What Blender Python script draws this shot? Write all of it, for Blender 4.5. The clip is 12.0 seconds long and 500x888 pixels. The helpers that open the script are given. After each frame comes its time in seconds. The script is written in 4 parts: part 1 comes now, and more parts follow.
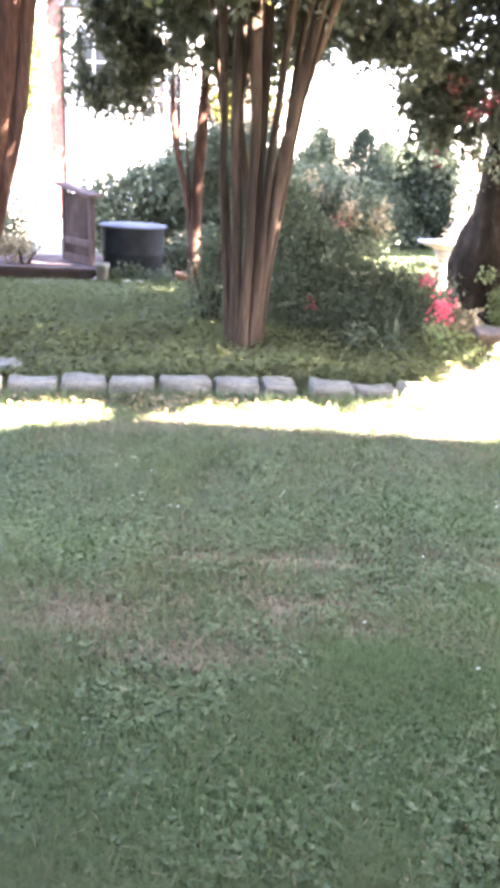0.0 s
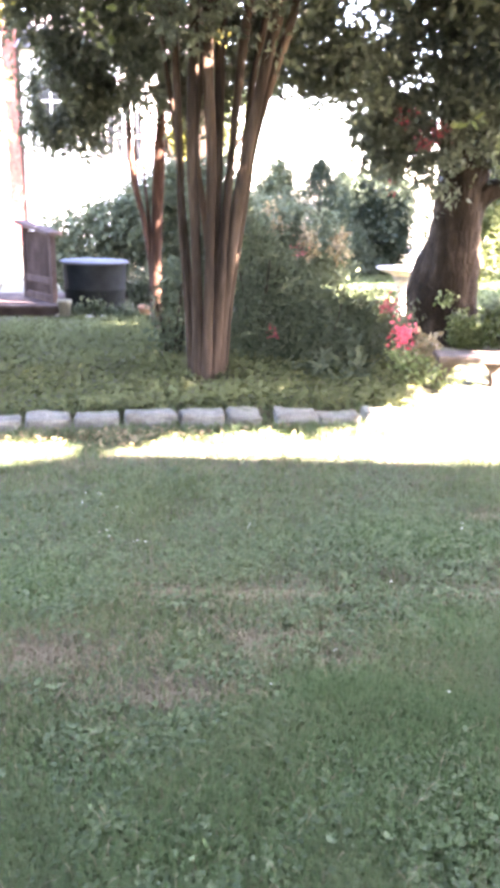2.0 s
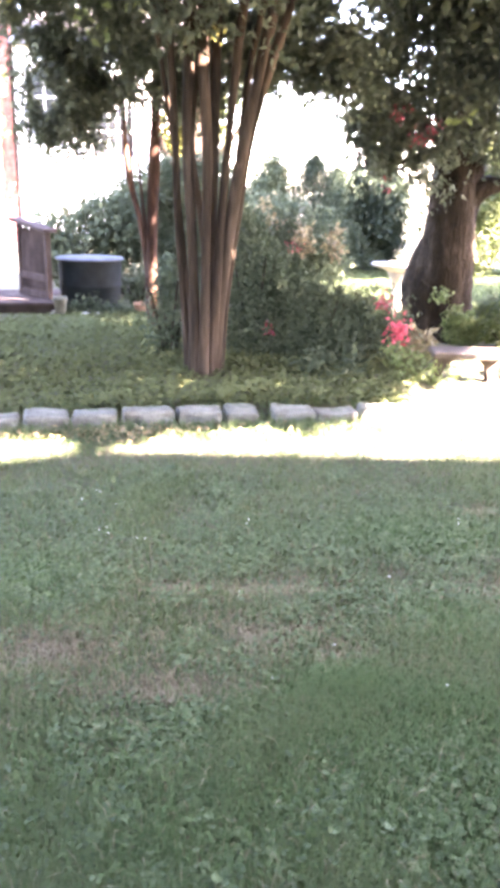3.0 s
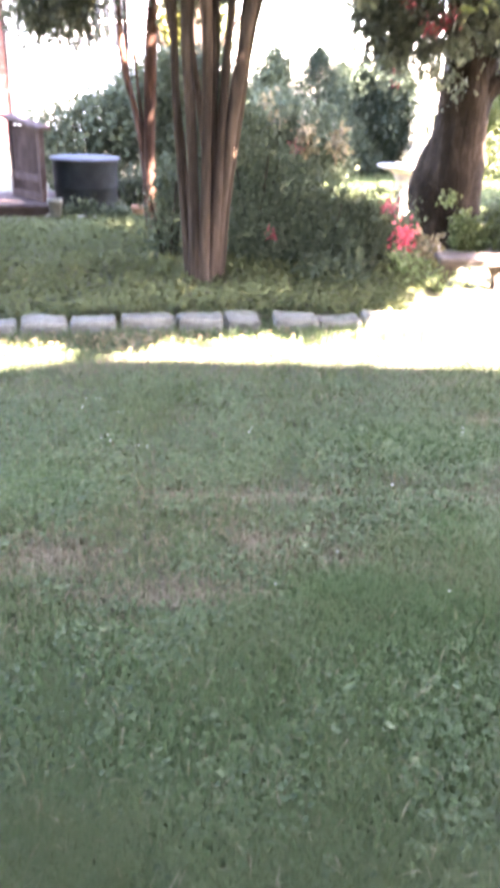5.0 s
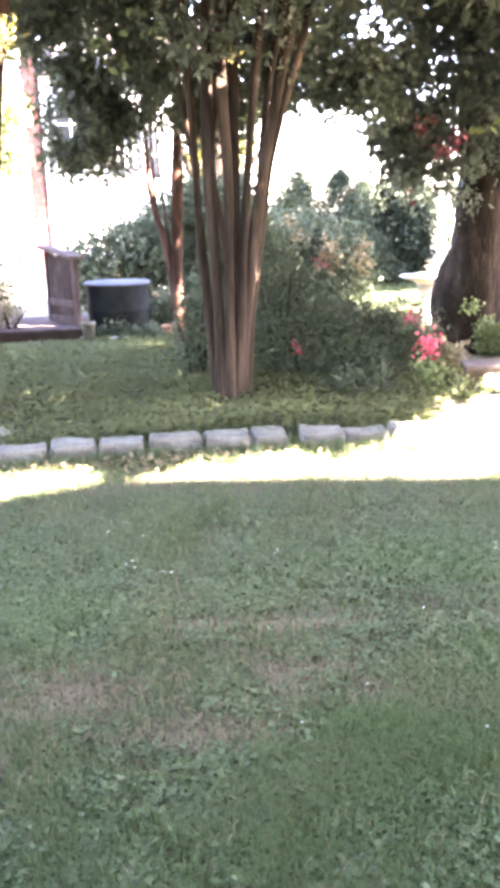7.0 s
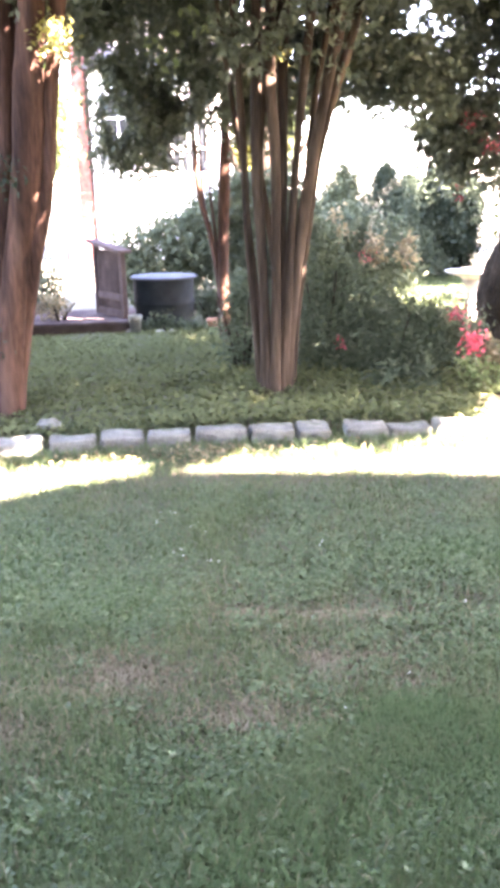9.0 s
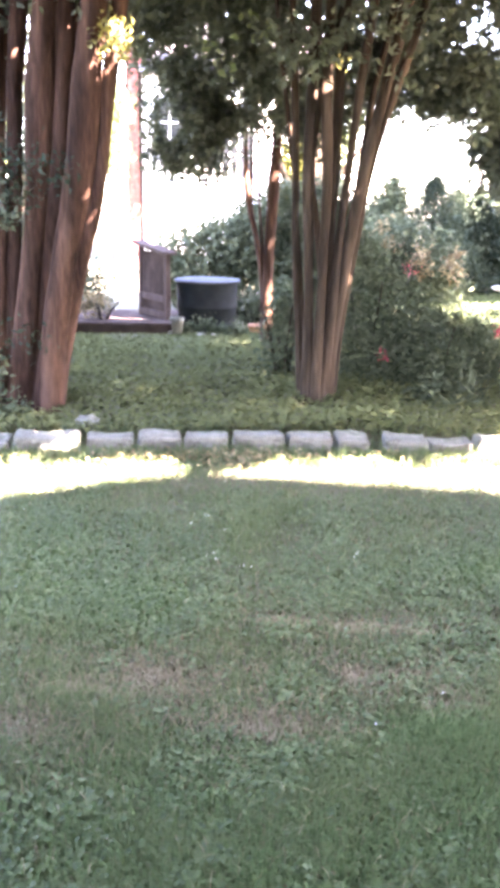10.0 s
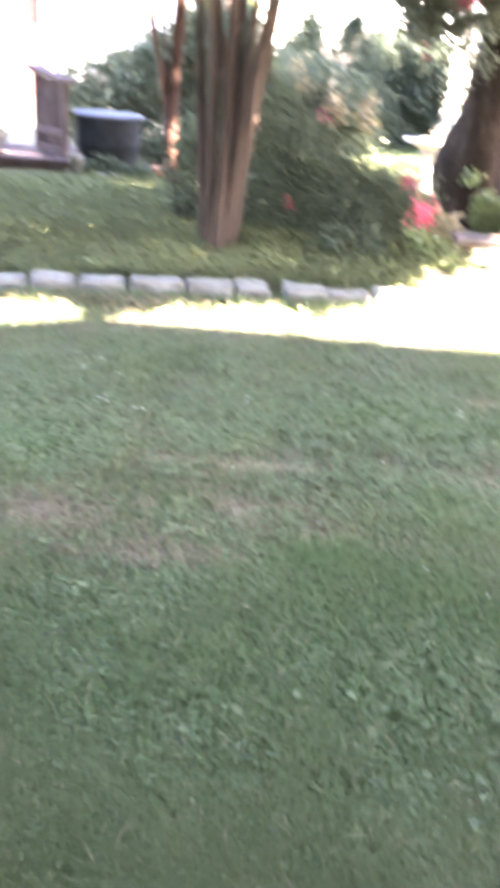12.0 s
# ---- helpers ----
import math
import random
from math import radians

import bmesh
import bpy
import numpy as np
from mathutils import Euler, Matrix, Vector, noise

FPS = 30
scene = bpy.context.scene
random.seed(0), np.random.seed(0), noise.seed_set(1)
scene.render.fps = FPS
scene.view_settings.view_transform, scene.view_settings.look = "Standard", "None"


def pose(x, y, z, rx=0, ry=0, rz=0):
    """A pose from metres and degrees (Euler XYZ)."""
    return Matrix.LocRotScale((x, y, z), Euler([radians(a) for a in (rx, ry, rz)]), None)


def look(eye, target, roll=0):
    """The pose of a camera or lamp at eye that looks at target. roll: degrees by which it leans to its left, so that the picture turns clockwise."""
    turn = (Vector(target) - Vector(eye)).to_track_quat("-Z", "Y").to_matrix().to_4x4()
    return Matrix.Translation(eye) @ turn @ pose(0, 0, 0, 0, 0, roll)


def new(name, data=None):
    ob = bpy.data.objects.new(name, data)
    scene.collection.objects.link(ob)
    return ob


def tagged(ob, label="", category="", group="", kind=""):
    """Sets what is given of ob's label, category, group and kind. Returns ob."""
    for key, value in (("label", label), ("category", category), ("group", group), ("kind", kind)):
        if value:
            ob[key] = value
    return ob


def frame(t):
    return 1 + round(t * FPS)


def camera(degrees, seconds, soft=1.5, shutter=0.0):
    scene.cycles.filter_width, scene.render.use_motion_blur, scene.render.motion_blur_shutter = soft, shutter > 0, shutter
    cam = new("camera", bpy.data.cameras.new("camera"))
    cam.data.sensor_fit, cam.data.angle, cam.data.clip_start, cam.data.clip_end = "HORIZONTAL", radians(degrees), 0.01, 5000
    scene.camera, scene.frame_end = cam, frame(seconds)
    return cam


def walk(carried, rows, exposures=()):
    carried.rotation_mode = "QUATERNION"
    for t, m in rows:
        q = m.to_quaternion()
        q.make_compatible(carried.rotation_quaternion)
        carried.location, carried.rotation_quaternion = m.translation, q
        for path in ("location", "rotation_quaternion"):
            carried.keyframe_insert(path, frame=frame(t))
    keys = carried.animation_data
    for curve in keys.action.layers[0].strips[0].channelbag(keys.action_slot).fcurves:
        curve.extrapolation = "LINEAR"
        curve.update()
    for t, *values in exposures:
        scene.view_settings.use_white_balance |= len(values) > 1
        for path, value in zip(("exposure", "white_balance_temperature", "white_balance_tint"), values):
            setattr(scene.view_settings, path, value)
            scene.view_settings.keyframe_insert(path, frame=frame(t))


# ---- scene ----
# ---------------------------------------------------------------- camera
cam = camera(35.0, 12.0, soft=5.5, shutter=0.4)
# seconds, x, y, z, yaw, pitch, lean to the right
ROWS = [
    (0.0, -0.013, -0.010, 1.471, -0.26, -19.36, -3.20),
    (0.5, -0.012, -0.023, 1.476, -0.30, -19.19, -3.11),
    (1.0, -0.012, -0.014, 1.475, -0.56, -18.45, -3.18),
    (1.5, -0.007, -0.058, 1.494, -2.14, -19.27, -2.81),
    (2.0, 0.014, -0.017, 1.487, -2.38, -17.20, -1.58),
    (2.5, 0.006, -0.021, 1.498, -3.19, -16.31, -1.43),
    (3.0, -0.004, -0.040, 1.500, -2.79, -17.50, -1.47),
    (3.2, 0.000, -0.019, 1.539, -2.14, -18.67, -0.99),
    (4.8, -0.007, -0.001, 1.502, -2.95, -21.62, -0.94),
    (5.0, -0.020, 0.000, 1.474, -3.08, -23.97, -1.80),
    (5.2, -0.007, -0.011, 1.480, -1.94, -26.04, 2.17),
    (5.5, 0.106, 0.045, 1.510, -3.62, -19.08, 2.71),
    (6.0, 0.076, 0.010, 1.563, -1.37, -16.48, 3.10),
    (6.5, 0.058, 0.028, 1.547, -0.95, -16.70, 1.94),
    (7.0, 0.044, 0.055, 1.535, -0.10, -16.48, 1.11),
    (7.5, 0.007, -0.004, 1.536, -0.44, -18.67, -0.52),
    (7.7, 0.027, -0.030, 1.567, 3.86, -19.90, 2.87),
    (9.3, 0.003, -0.035, 1.568, 3.01, -15.84, 0.75),
    (9.5, -0.012, -0.015, 1.560, 4.28, -15.35, 0.28),
    (10.0, -0.020, -0.004, 1.544, 5.35, -16.38, -1.29),
    (10.5, -0.029, -0.009, 1.532, 7.39, -17.16, -1.58),
    (11.0, -0.027, 0.003, 1.514, 5.93, -19.14, -0.16),
    (11.5, 0.019, 0.021, 1.440, -2.92, -25.70, 0.22),
    (11.6, 0.031, 0.040, 1.439, -6.59, -27.35, -1.71),
    (11.8, 0.040, 0.018, 1.472, -7.86, -29.33, -4.51),
    (12.0, 0.057, -0.025, 1.485, -2.26, -26.22, -5.10),
]
EXPOSURE, KELVIN, TINT = 6.33, 7100, 39
walk(cam, [(t, pose(x, y, z, 90 + pitch, 0, yaw) @ pose(0, 0, 0, 0, 0, -lean)) for t, x, y, z, yaw, pitch, lean in ROWS],
     exposures=[(0.0, EXPOSURE, KELVIN, TINT), (11.2, EXPOSURE, KELVIN, TINT), (12.0, EXPOSURE + 0.27, KELVIN, TINT)])

# ---------------------------------------------------------------- sky and sun
SUN = Vector((0.977, -0.680, 1.0)).normalized()      # from the ground towards the sun
world = bpy.data.worlds.new("sky")
scene.world = world
world.use_nodes = True
wn, wl = world.node_tree.nodes, world.node_tree.links
sky = wn.new("ShaderNodeTexSky")
sky.sky_type = "NISHITA"
sky.sun_disc = False
sky.sun_elevation = math.asin(SUN.z)
sky.sun_rotation = math.atan2(SUN.x, SUN.y)
wn["Background"].inputs["Strength"].default_value = 0.095
wl.new(sky.outputs["Color"], wn["Background"].inputs["Color"])
sun_data = bpy.data.lights.new("sun", "SUN")
sun_data.energy, sun_data.angle, sun_data.color = 5.0, radians(0.4), (1.0, 0.95, 0.86)
sun = new("sun", sun_data)
sun.matrix_world = look(SUN * 40, (0, 0, 0))

# ---------------------------------------------------------------- materials
def rgb(c):
    return (c[0], c[1], c[2], 1.0)


def material(name, colours, rough=0.8, scale=6.0, fine=60.0, bump=0.3, metal=0.0, stretch=(1, 1, 1), spots=None, bump_distance=0.01, gloss=0.3):
    """Two colours mixed by a coarse and a fine noise in object space, a third as stains, with relief from the fine one."""
    m = bpy.data.materials.new(name)
    m.use_nodes = True
    n, l = m.node_tree.nodes, m.node_tree.links
    b = n["Principled BSDF"]
    b.inputs["Specular IOR Level"].default_value = gloss
    co = n.new("ShaderNodeTexCoord")
    mp = n.new("ShaderNodeMapping")
    mp.inputs["Scale"].default_value = stretch
    l.new(co.outputs["Object"], mp.inputs["Vector"])
    big, small = n.new("ShaderNodeTexNoise"), n.new("ShaderNodeTexNoise")
    big.inputs["Scale"].default_value, small.inputs["Scale"].default_value = scale, fine
    big.inputs["Detail"].default_value, small.inputs["Detail"].default_value = 5, 4
    for t in (big, small):
        l.new(mp.outputs["Vector"], t.inputs["Vector"])
    add = n.new("ShaderNodeMath")
    add.operation = "ADD"
    half = n.new("ShaderNodeMath")
    half.operation = "MULTIPLY"
    half.inputs[1].default_value = 0.5
    l.new(small.outputs["Fac"], half.inputs[0])
    l.new(big.outputs["Fac"], add.inputs[0])
    l.new(half.outputs[0], add.inputs[1])
    ramp = n.new("ShaderNodeValToRGB")
    ramp.color_ramp.elements[0].position, ramp.color_ramp.elements[1].position = 0.52, 0.98
    ramp.color_ramp.elements[0].color, ramp.color_ramp.elements[1].color = rgb(colours[0]), rgb(colours[-1])
    if len(colours) == 3:
        e = ramp.color_ramp.elements.new(0.75)
        e.color = rgb(colours[1])
    l.new(add.outputs[0], ramp.inputs["Fac"])
    out = ramp.outputs["Color"]
    if spots:
        third = n.new("ShaderNodeTexNoise")
        third.inputs["Scale"].default_value, third.inputs["Detail"].default_value = spots[1], 6
        l.new(mp.outputs["Vector"], third.inputs["Vector"])
        edge = n.new("ShaderNodeValToRGB")
        edge.color_ramp.elements[0].position, edge.color_ramp.elements[1].position = spots[2], spots[2] + 0.12
        l.new(third.outputs["Fac"], edge.inputs["Fac"])
        mix = n.new("ShaderNodeMix")
        mix.data_type = "RGBA"
        l.new(edge.outputs["Color"], mix.inputs["Factor"])
        l.new(out, mix.inputs["A"])
        mix.inputs["B"].default_value = rgb(spots[0])
        out = mix.outputs["Result"]
    l.new(out, b.inputs["Base Color"])
    b.inputs["Roughness"].default_value, b.inputs["Metallic"].default_value = rough, metal
    bp = n.new("ShaderNodeBump")
    bp.inputs["Strength"].default_value, bp.inputs["Distance"].default_value = bump, bump_distance
    l.new(add.outputs[0], bp.inputs["Height"])
    l.new(bp.outputs["Normal"], b.inputs["Normal"])
    return m


def leaf_material(name, colours, rough=0.5, through_light=0.35, patch=0.6, gloss=0.35):
    """Leaves: each one its own tone, with broad drifts of tone over the plant, and light that comes through."""
    m = bpy.data.materials.new(name)
    m.use_nodes = True
    n, l = m.node_tree.nodes, m.node_tree.links
    b = n["Principled BSDF"]
    geo, co, tex = n.new("ShaderNodeNewGeometry"), n.new("ShaderNodeTexCoord"), n.new("ShaderNodeTexNoise")
    tex.inputs["Scale"].default_value, tex.inputs["Detail"].default_value = patch, 3
    l.new(co.outputs["Object"], tex.inputs["Vector"])
    mul = n.new("ShaderNodeMath")
    mul.operation = "MULTIPLY_ADD"
    mul.inputs[1].default_value, mul.inputs[2].default_value = 0.55, -0.05
    l.new(geo.outputs["Random Per Island"], mul.inputs[0])
    add = n.new("ShaderNodeMath")
    add.operation = "MULTIPLY_ADD"
    add.inputs[1].default_value = 0.6
    l.new(tex.outputs["Fac"], add.inputs[0])
    l.new(mul.outputs[0], add.inputs[2])
    ramp = n.new("ShaderNodeValToRGB")
    ramp.color_ramp.elements[0].position, ramp.color_ramp.elements[1].position = 0.1, 0.85
    ramp.color_ramp.elements[0].color, ramp.color_ramp.elements[1].color = rgb(colours[0]), rgb(colours[-1])
    for k, c in enumerate(colours[1:-1]):
        e = ramp.color_ramp.elements.new(0.1 + 0.75 * (k + 1) / (len(colours) - 1))
        e.color = rgb(c)
    l.new(add.outputs[0], ramp.inputs["Fac"])
    l.new(ramp.outputs["Color"], b.inputs["Base Color"])
    b.inputs["Roughness"].default_value = rough
    b.inputs["Specular IOR Level"].default_value = gloss
    tr = n.new("ShaderNodeBsdfTranslucent")
    l.new(ramp.outputs["Color"], tr.inputs["Color"])
    mix = n.new("ShaderNodeMixShader")
    mix.inputs["Fac"].default_value = through_light
    l.new(b.outputs["BSDF"], mix.inputs[1])
    l.new(tr.outputs["BSDF"], mix.inputs[2])
    l.new(mix.outputs["Shader"], n["Material Output"].inputs["Surface"])
    return m


LAWN_SOIL = material("lawn_soil", [(0.034, 0.038, 0.021), (0.050, 0.051, 0.030), (0.078, 0.070, 0.044)], 0.95, 2.2, 45, 0.6)
MULCH = material("mulch", [(0.040, 0.044, 0.020), (0.058, 0.060, 0.028), (0.08, 0.068, 0.040)], 0.95, 5, 70, 0.8)
BARE = material("bare_soil", [(0.104, 0.088, 0.056), (0.145, 0.124, 0.081), (0.198, 0.171, 0.117)], 0.95, 9, 90, 0.7)
STONE = material("edging_stone", [(0.074, 0.073, 0.056), (0.126, 0.124, 0.098), (0.190, 0.186, 0.152)], 0.9, 7, 55, 0.9, spots=((0.080, 0.092, 0.058), 9, 0.56))
CONCRETE = material("weathered_concrete", [(0.20, 0.185, 0.155), (0.28, 0.26, 0.225), (0.36, 0.335, 0.295)], 0.85, 6, 70, 0.4, spots=((0.14, 0.135, 0.11), 8, 0.60))
BENCH_STONE = material("brown_weathered_stone", [(0.046, 0.036, 0.028), (0.074, 0.060, 0.048), (0.115, 0.096, 0.080)], 0.9, 7, 60, 0.6, gloss=0.1)
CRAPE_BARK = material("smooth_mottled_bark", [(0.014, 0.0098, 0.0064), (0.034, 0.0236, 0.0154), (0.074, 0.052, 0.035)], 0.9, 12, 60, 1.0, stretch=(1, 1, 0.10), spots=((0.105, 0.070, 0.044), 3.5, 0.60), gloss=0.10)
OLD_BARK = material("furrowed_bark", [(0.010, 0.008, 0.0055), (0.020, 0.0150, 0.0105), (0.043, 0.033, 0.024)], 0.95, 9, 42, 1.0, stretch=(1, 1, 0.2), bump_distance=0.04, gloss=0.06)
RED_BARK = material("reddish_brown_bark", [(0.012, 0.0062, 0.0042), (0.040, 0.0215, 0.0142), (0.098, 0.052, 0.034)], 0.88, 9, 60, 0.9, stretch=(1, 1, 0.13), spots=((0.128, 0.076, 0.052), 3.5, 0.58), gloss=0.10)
WOOD = material("weathered_wood", [(0.040, 0.029, 0.026), (0.066, 0.050, 0.045), (0.10, 0.078, 0.070)], 0.95, 4, 60, 0.4, stretch=(1, 1, 0.2), gloss=0.02)
DARK_WOOD = material("dark_wood", [(0.022, 0.015, 0.013), (0.036, 0.026, 0.022), (0.055, 0.041, 0.035)], 0.95, 4, 60, 0.4, gloss=0.02)
TUB = material("dark_tub_plastic", [(0.010, 0.012, 0.012), (0.015, 0.018, 0.018), (0.022, 0.026, 0.026)], 0.85, 5, 80, 0.1, gloss=0.1)
LID = material("pale_lid", [(0.066, 0.072, 0.080), (0.088, 0.096, 0.105), (0.115, 0.124, 0.133)], 0.8, 4, 60, 0.1, gloss=0.05)
TERRACOTTA = material("terracotta", [(0.30, 0.15, 0.09), (0.40, 0.21, 0.13), (0.48, 0.28, 0.19)], 0.9, 8, 60, 0.2)
BRICK = material("red_brick", [(0.15, 0.050, 0.040), (0.21, 0.074, 0.058), (0.29, 0.12, 0.095)], 0.9, 8, 40, 0.3)
WHITE = material("white_paint", [(0.68, 0.67, 0.64), (0.76, 0.75, 0.73), (0.82, 0.81, 0.79)], 0.6, 3, 50, 0.1)
SIDING = material("cream_siding", [(0.52, 0.50, 0.45), (0.60, 0.58, 0.53), (0.66, 0.64, 0.60)], 0.7, 3, 50, 0.1)
ROOFING = material("grey_shingle", [(0.06, 0.06, 0.062), (0.09, 0.088, 0.088), (0.13, 0.125, 0.12)], 0.95, 8, 60, 0.5)
GLASS = material("dark_window_glass", [(0.010, 0.012, 0.014), (0.016, 0.018, 0.021), (0.024, 0.027, 0.030)], 0.12, 1, 4, 0.0)

CLOVER = leaf_material("ground_ivy_leaf", [(0.029, 0.051, 0.022), (0.055, 0.087, 0.037), (0.100, 0.138, 0.068)], 0.6, 0.2, 1.3, 0.18)
GRASS = leaf_material("grass_blade", [(0.056, 0.088, 0.036), (0.084, 0.112, 0.046), (0.078, 0.116, 0.052), (0.116, 0.140, 0.072)], 0.7, 0.3, 2.2, 0.12)
LUSH = leaf_material("lush_grass_blade", [(0.048, 0.088, 0.034), (0.066, 0.114, 0.044), (0.094, 0.142, 0.060)], 0.7, 0.3, 0.9, 0.12)
DRY = leaf_material("dry_blade", [(0.11, 0.105, 0.06), (0.17, 0.155, 0.09), (0.24, 0.215, 0.14)], 0.7, 0.3)
THATCH = leaf_material("dead_thatch", [(0.072, 0.066, 0.040), (0.112, 0.100, 0.062), (0.168, 0.150, 0.096)], 0.8, 0.2, 3.0, 0.1)
COVER = leaf_material("bed_ground_cover_leaf", [(0.080, 0.094, 0.039), (0.096, 0.110, 0.046), (0.116, 0.130, 0.057)], 0.9, 0.15, 0.8, 0.02)
CROWN_LEAF = leaf_material("crown_leaf", [(0.070, 0.084, 0.054), (0.092, 0.110, 0.068), (0.126, 0.146, 0.088)], 0.5, 0.30, 0.7, 0.2)
OLD_LEAF = leaf_material("old_tree_leaf", [(0.066, 0.080, 0.054), (0.088, 0.106, 0.070), (0.120, 0.140, 0.090)], 0.55, 0.26, 0.7, 0.2)
SHRUB_LEAF = leaf_material("shrub_leaf", [(0.050, 0.064, 0.037), (0.064, 0.082, 0.046), (0.084, 0.104, 0.060)], 0.7, 0.2, 1.5, 0.06)
CONIFER_LEAF = leaf_material("conifer_leaf", [(0.022, 0.032, 0.021), (0.030, 0.043, 0.028), (0.042, 0.058, 0.038)], 0.8, 0.10, 1.0, 0.03)
# light green plants; on the crown sprigs this paleness stands in for sunlight
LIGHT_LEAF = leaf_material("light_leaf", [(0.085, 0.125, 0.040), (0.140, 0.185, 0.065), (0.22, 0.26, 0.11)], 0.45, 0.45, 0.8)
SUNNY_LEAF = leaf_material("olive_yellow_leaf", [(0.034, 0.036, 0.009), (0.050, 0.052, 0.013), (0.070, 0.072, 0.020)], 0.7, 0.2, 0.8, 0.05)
MID_LEAF = leaf_material("mid_green_leaf", [(0.036, 0.050, 0.016), (0.056, 0.074, 0.025), (0.082, 0.102, 0.037)], 0.6, 0.25, 0.8, 0.12)
BROWN_LEAF = leaf_material("faded_leaf", [(0.10, 0.075, 0.036), (0.165, 0.130, 0.064), (0.25, 0.205, 0.108)], 0.6, 0.35, 1.5)
# crown leaves in sun: the sunlight is put into this bright yellow
SUNLIT_YELLOW = leaf_material("sunlit_yellow_leaf", [(0.165, 0.165, 0.045), (0.23, 0.225, 0.066), (0.30, 0.285, 0.105)], 0.5, 0.4, 1.5)
RED_PETAL = leaf_material("red_petal", [(0.36, 0.03, 0.05), (0.50, 0.065, 0.09), (0.62, 0.15, 0.18)], 0.5, 0.4, 2.0)
# dimmer copy of the red petal, with the dulling of haze put into its colour
HAZED_RED = leaf_material("hazed_red_petal", [(0.13, 0.018, 0.026), (0.20, 0.030, 0.040), (0.28, 0.055, 0.065)], 0.6, 0.3, 2.0)
WHITE_PETAL = leaf_material("white_petal", [(0.40, 0.40, 0.38), (0.5, 0.5, 0.48), (0.6, 0.6, 0.58)], 0.5, 0.3, 2.0)

# ---------------------------------------------------------------- mesh helpers
RNG = np.random.default_rng(11)


def mesh_object(name, verts, faces, mat, parent=None, smooth=False):
    me = bpy.data.meshes.new(name)
    me.from_pydata(verts, [], faces)
    me.materials.append(mat)
    if smooth:
        me.shade_smooth()
    ob = new(name, me)
    ob.parent = parent
    return ob


def part(name, bm, mat, parent=None, label="", smooth=False):
    me = bpy.data.meshes.new(name)
    bm.to_mesh(me)
    bm.free()
    me.materials.append(mat)
    if smooth:
        me.shade_smooth()
    ob = new(name, me)
    ob.parent = parent
    if label:
        tagged(ob, label)
    return ob


def thing(name, label, category, at=(0, 0, 0), group="", kind=""):
    ob = new(name)
    ob.location = at
    ob.empty_display_size = 0.1
    return tagged(ob, label, category, group, kind)


def box(bm, lo, hi, bevel=0.0, jitter=0.0):
    """A box between two corners, its edges rounded."""
    c, s = [(a + b) / 2 for a, b in zip(lo, hi)], [b - a for a, b in zip(lo, hi)]
    made = bmesh.ops.create_cube(bm, size=1, matrix=Matrix.Translation(c) @ Matrix.Diagonal((*s, 1)))
    if bevel:
        edges = list({e for v in made["verts"] for e in v.link_edges})
        bmesh.ops.bevel(bm, geom=edges, offset=bevel, segments=2, affect="EDGES", profile=0.6)
    return bm


def lathe(profile, segments=32):
    """A solid of revolution about z from (radius, height) pairs."""
    bm = bmesh.new()
    rings = []
    for r, z in profile:
        rings.append([bm.verts.new((r * math.cos(a), r * math.sin(a), z)) for a in (2 * math.pi * k / segments for k in range(segments))])
    for low, high in zip(rings, rings[1:]):
        for k in range(segments):
            bm.faces.new((low[k], low[(k + 1) % segments], high[(k + 1) % segments], high[k]))
    bm.faces.new(list(reversed(rings[0])))
    bm.faces.new(rings[-1])
    bmesh.ops.recalc_face_normals(bm, faces=bm.faces)
    return bm


def smooth_line(points, steps=8):
    """A Catmull-Rom line through the points."""
    p = [np.array(q, float) for q in points]
    p = [2 * p[0] - p[1]] + p + [2 * p[-1] - p[-2]]
    out = []
    for i in range(1, len(p) - 2):
        for k in range(steps):
            t = k / steps
            out.append(0.5 * (2 * p[i] + (p[i + 1] - p[i - 1]) * t + (2 * p[i - 1] - 5 * p[i] + 4 * p[i + 1] - p[i + 2]) * t * t
                              + (3 * p[i] - p[i - 1] - 3 * p[i + 1] + p[i + 2]) * t ** 3))
    out.append(p[-2])
    return np.array(out)


def tube(points, radii, sides=12, wobble=0.08, steps=8):
    """A tapered, slightly uneven stem. Returns vertices and faces."""
    line = smooth_line(points, steps)
    rad = np.interp(np.linspace(0, len(radii) - 1, len(line)), range(len(radii)), radii)
    verts, faces = [], []
    side = np.array((1.0, 0.0, 0.0))
    phase = RNG.uniform(0, 6.28)
    for i, (p, r) in enumerate(zip(line, rad)):
        d = line[min(i + 1, len(line) - 1)] - line[max(i - 1, 0)]
        d /= np.linalg.norm(d)
        u = side - d * side.dot(d)
        u /= np.linalg.norm(u)
        w = np.cross(d, u)
        for k in range(sides):
            a = 2 * math.pi * k / sides
            bulge = 1 + wobble * (math.sin(2 * a + phase + i * 0.21) + 0.6 * math.sin(3 * a - phase + i * 0.33)) + RNG.normal(0, wobble * 0.25)
            verts.append(p + r * bulge * (u * math.cos(a) + w * math.sin(a)))
    for i in range(len(line) - 1):
        for k in range(sides):
            a, b = i * sides + k, i * sides + (k + 1) % sides
            faces.append((a, b, b + sides, a + sides))
    verts += [line[0], line[-1]]
    top = len(verts) - 1
    for k in range(sides):
        faces.append((top - 1, (k + 1) % sides, k))
        faces.append((top, (len(line) - 1) * sides + k, (len(line) - 1) * sides + (k + 1) % sides))
    return verts, faces


def stem(name, points, radii, mat, parent, sides=12, wobble=0.08, label=""):
    v, f = tube(points, radii, sides, wobble)
    ob = mesh_object(name, v, f, mat, parent, True)
    if label:
        tagged(ob, label)
    return ob


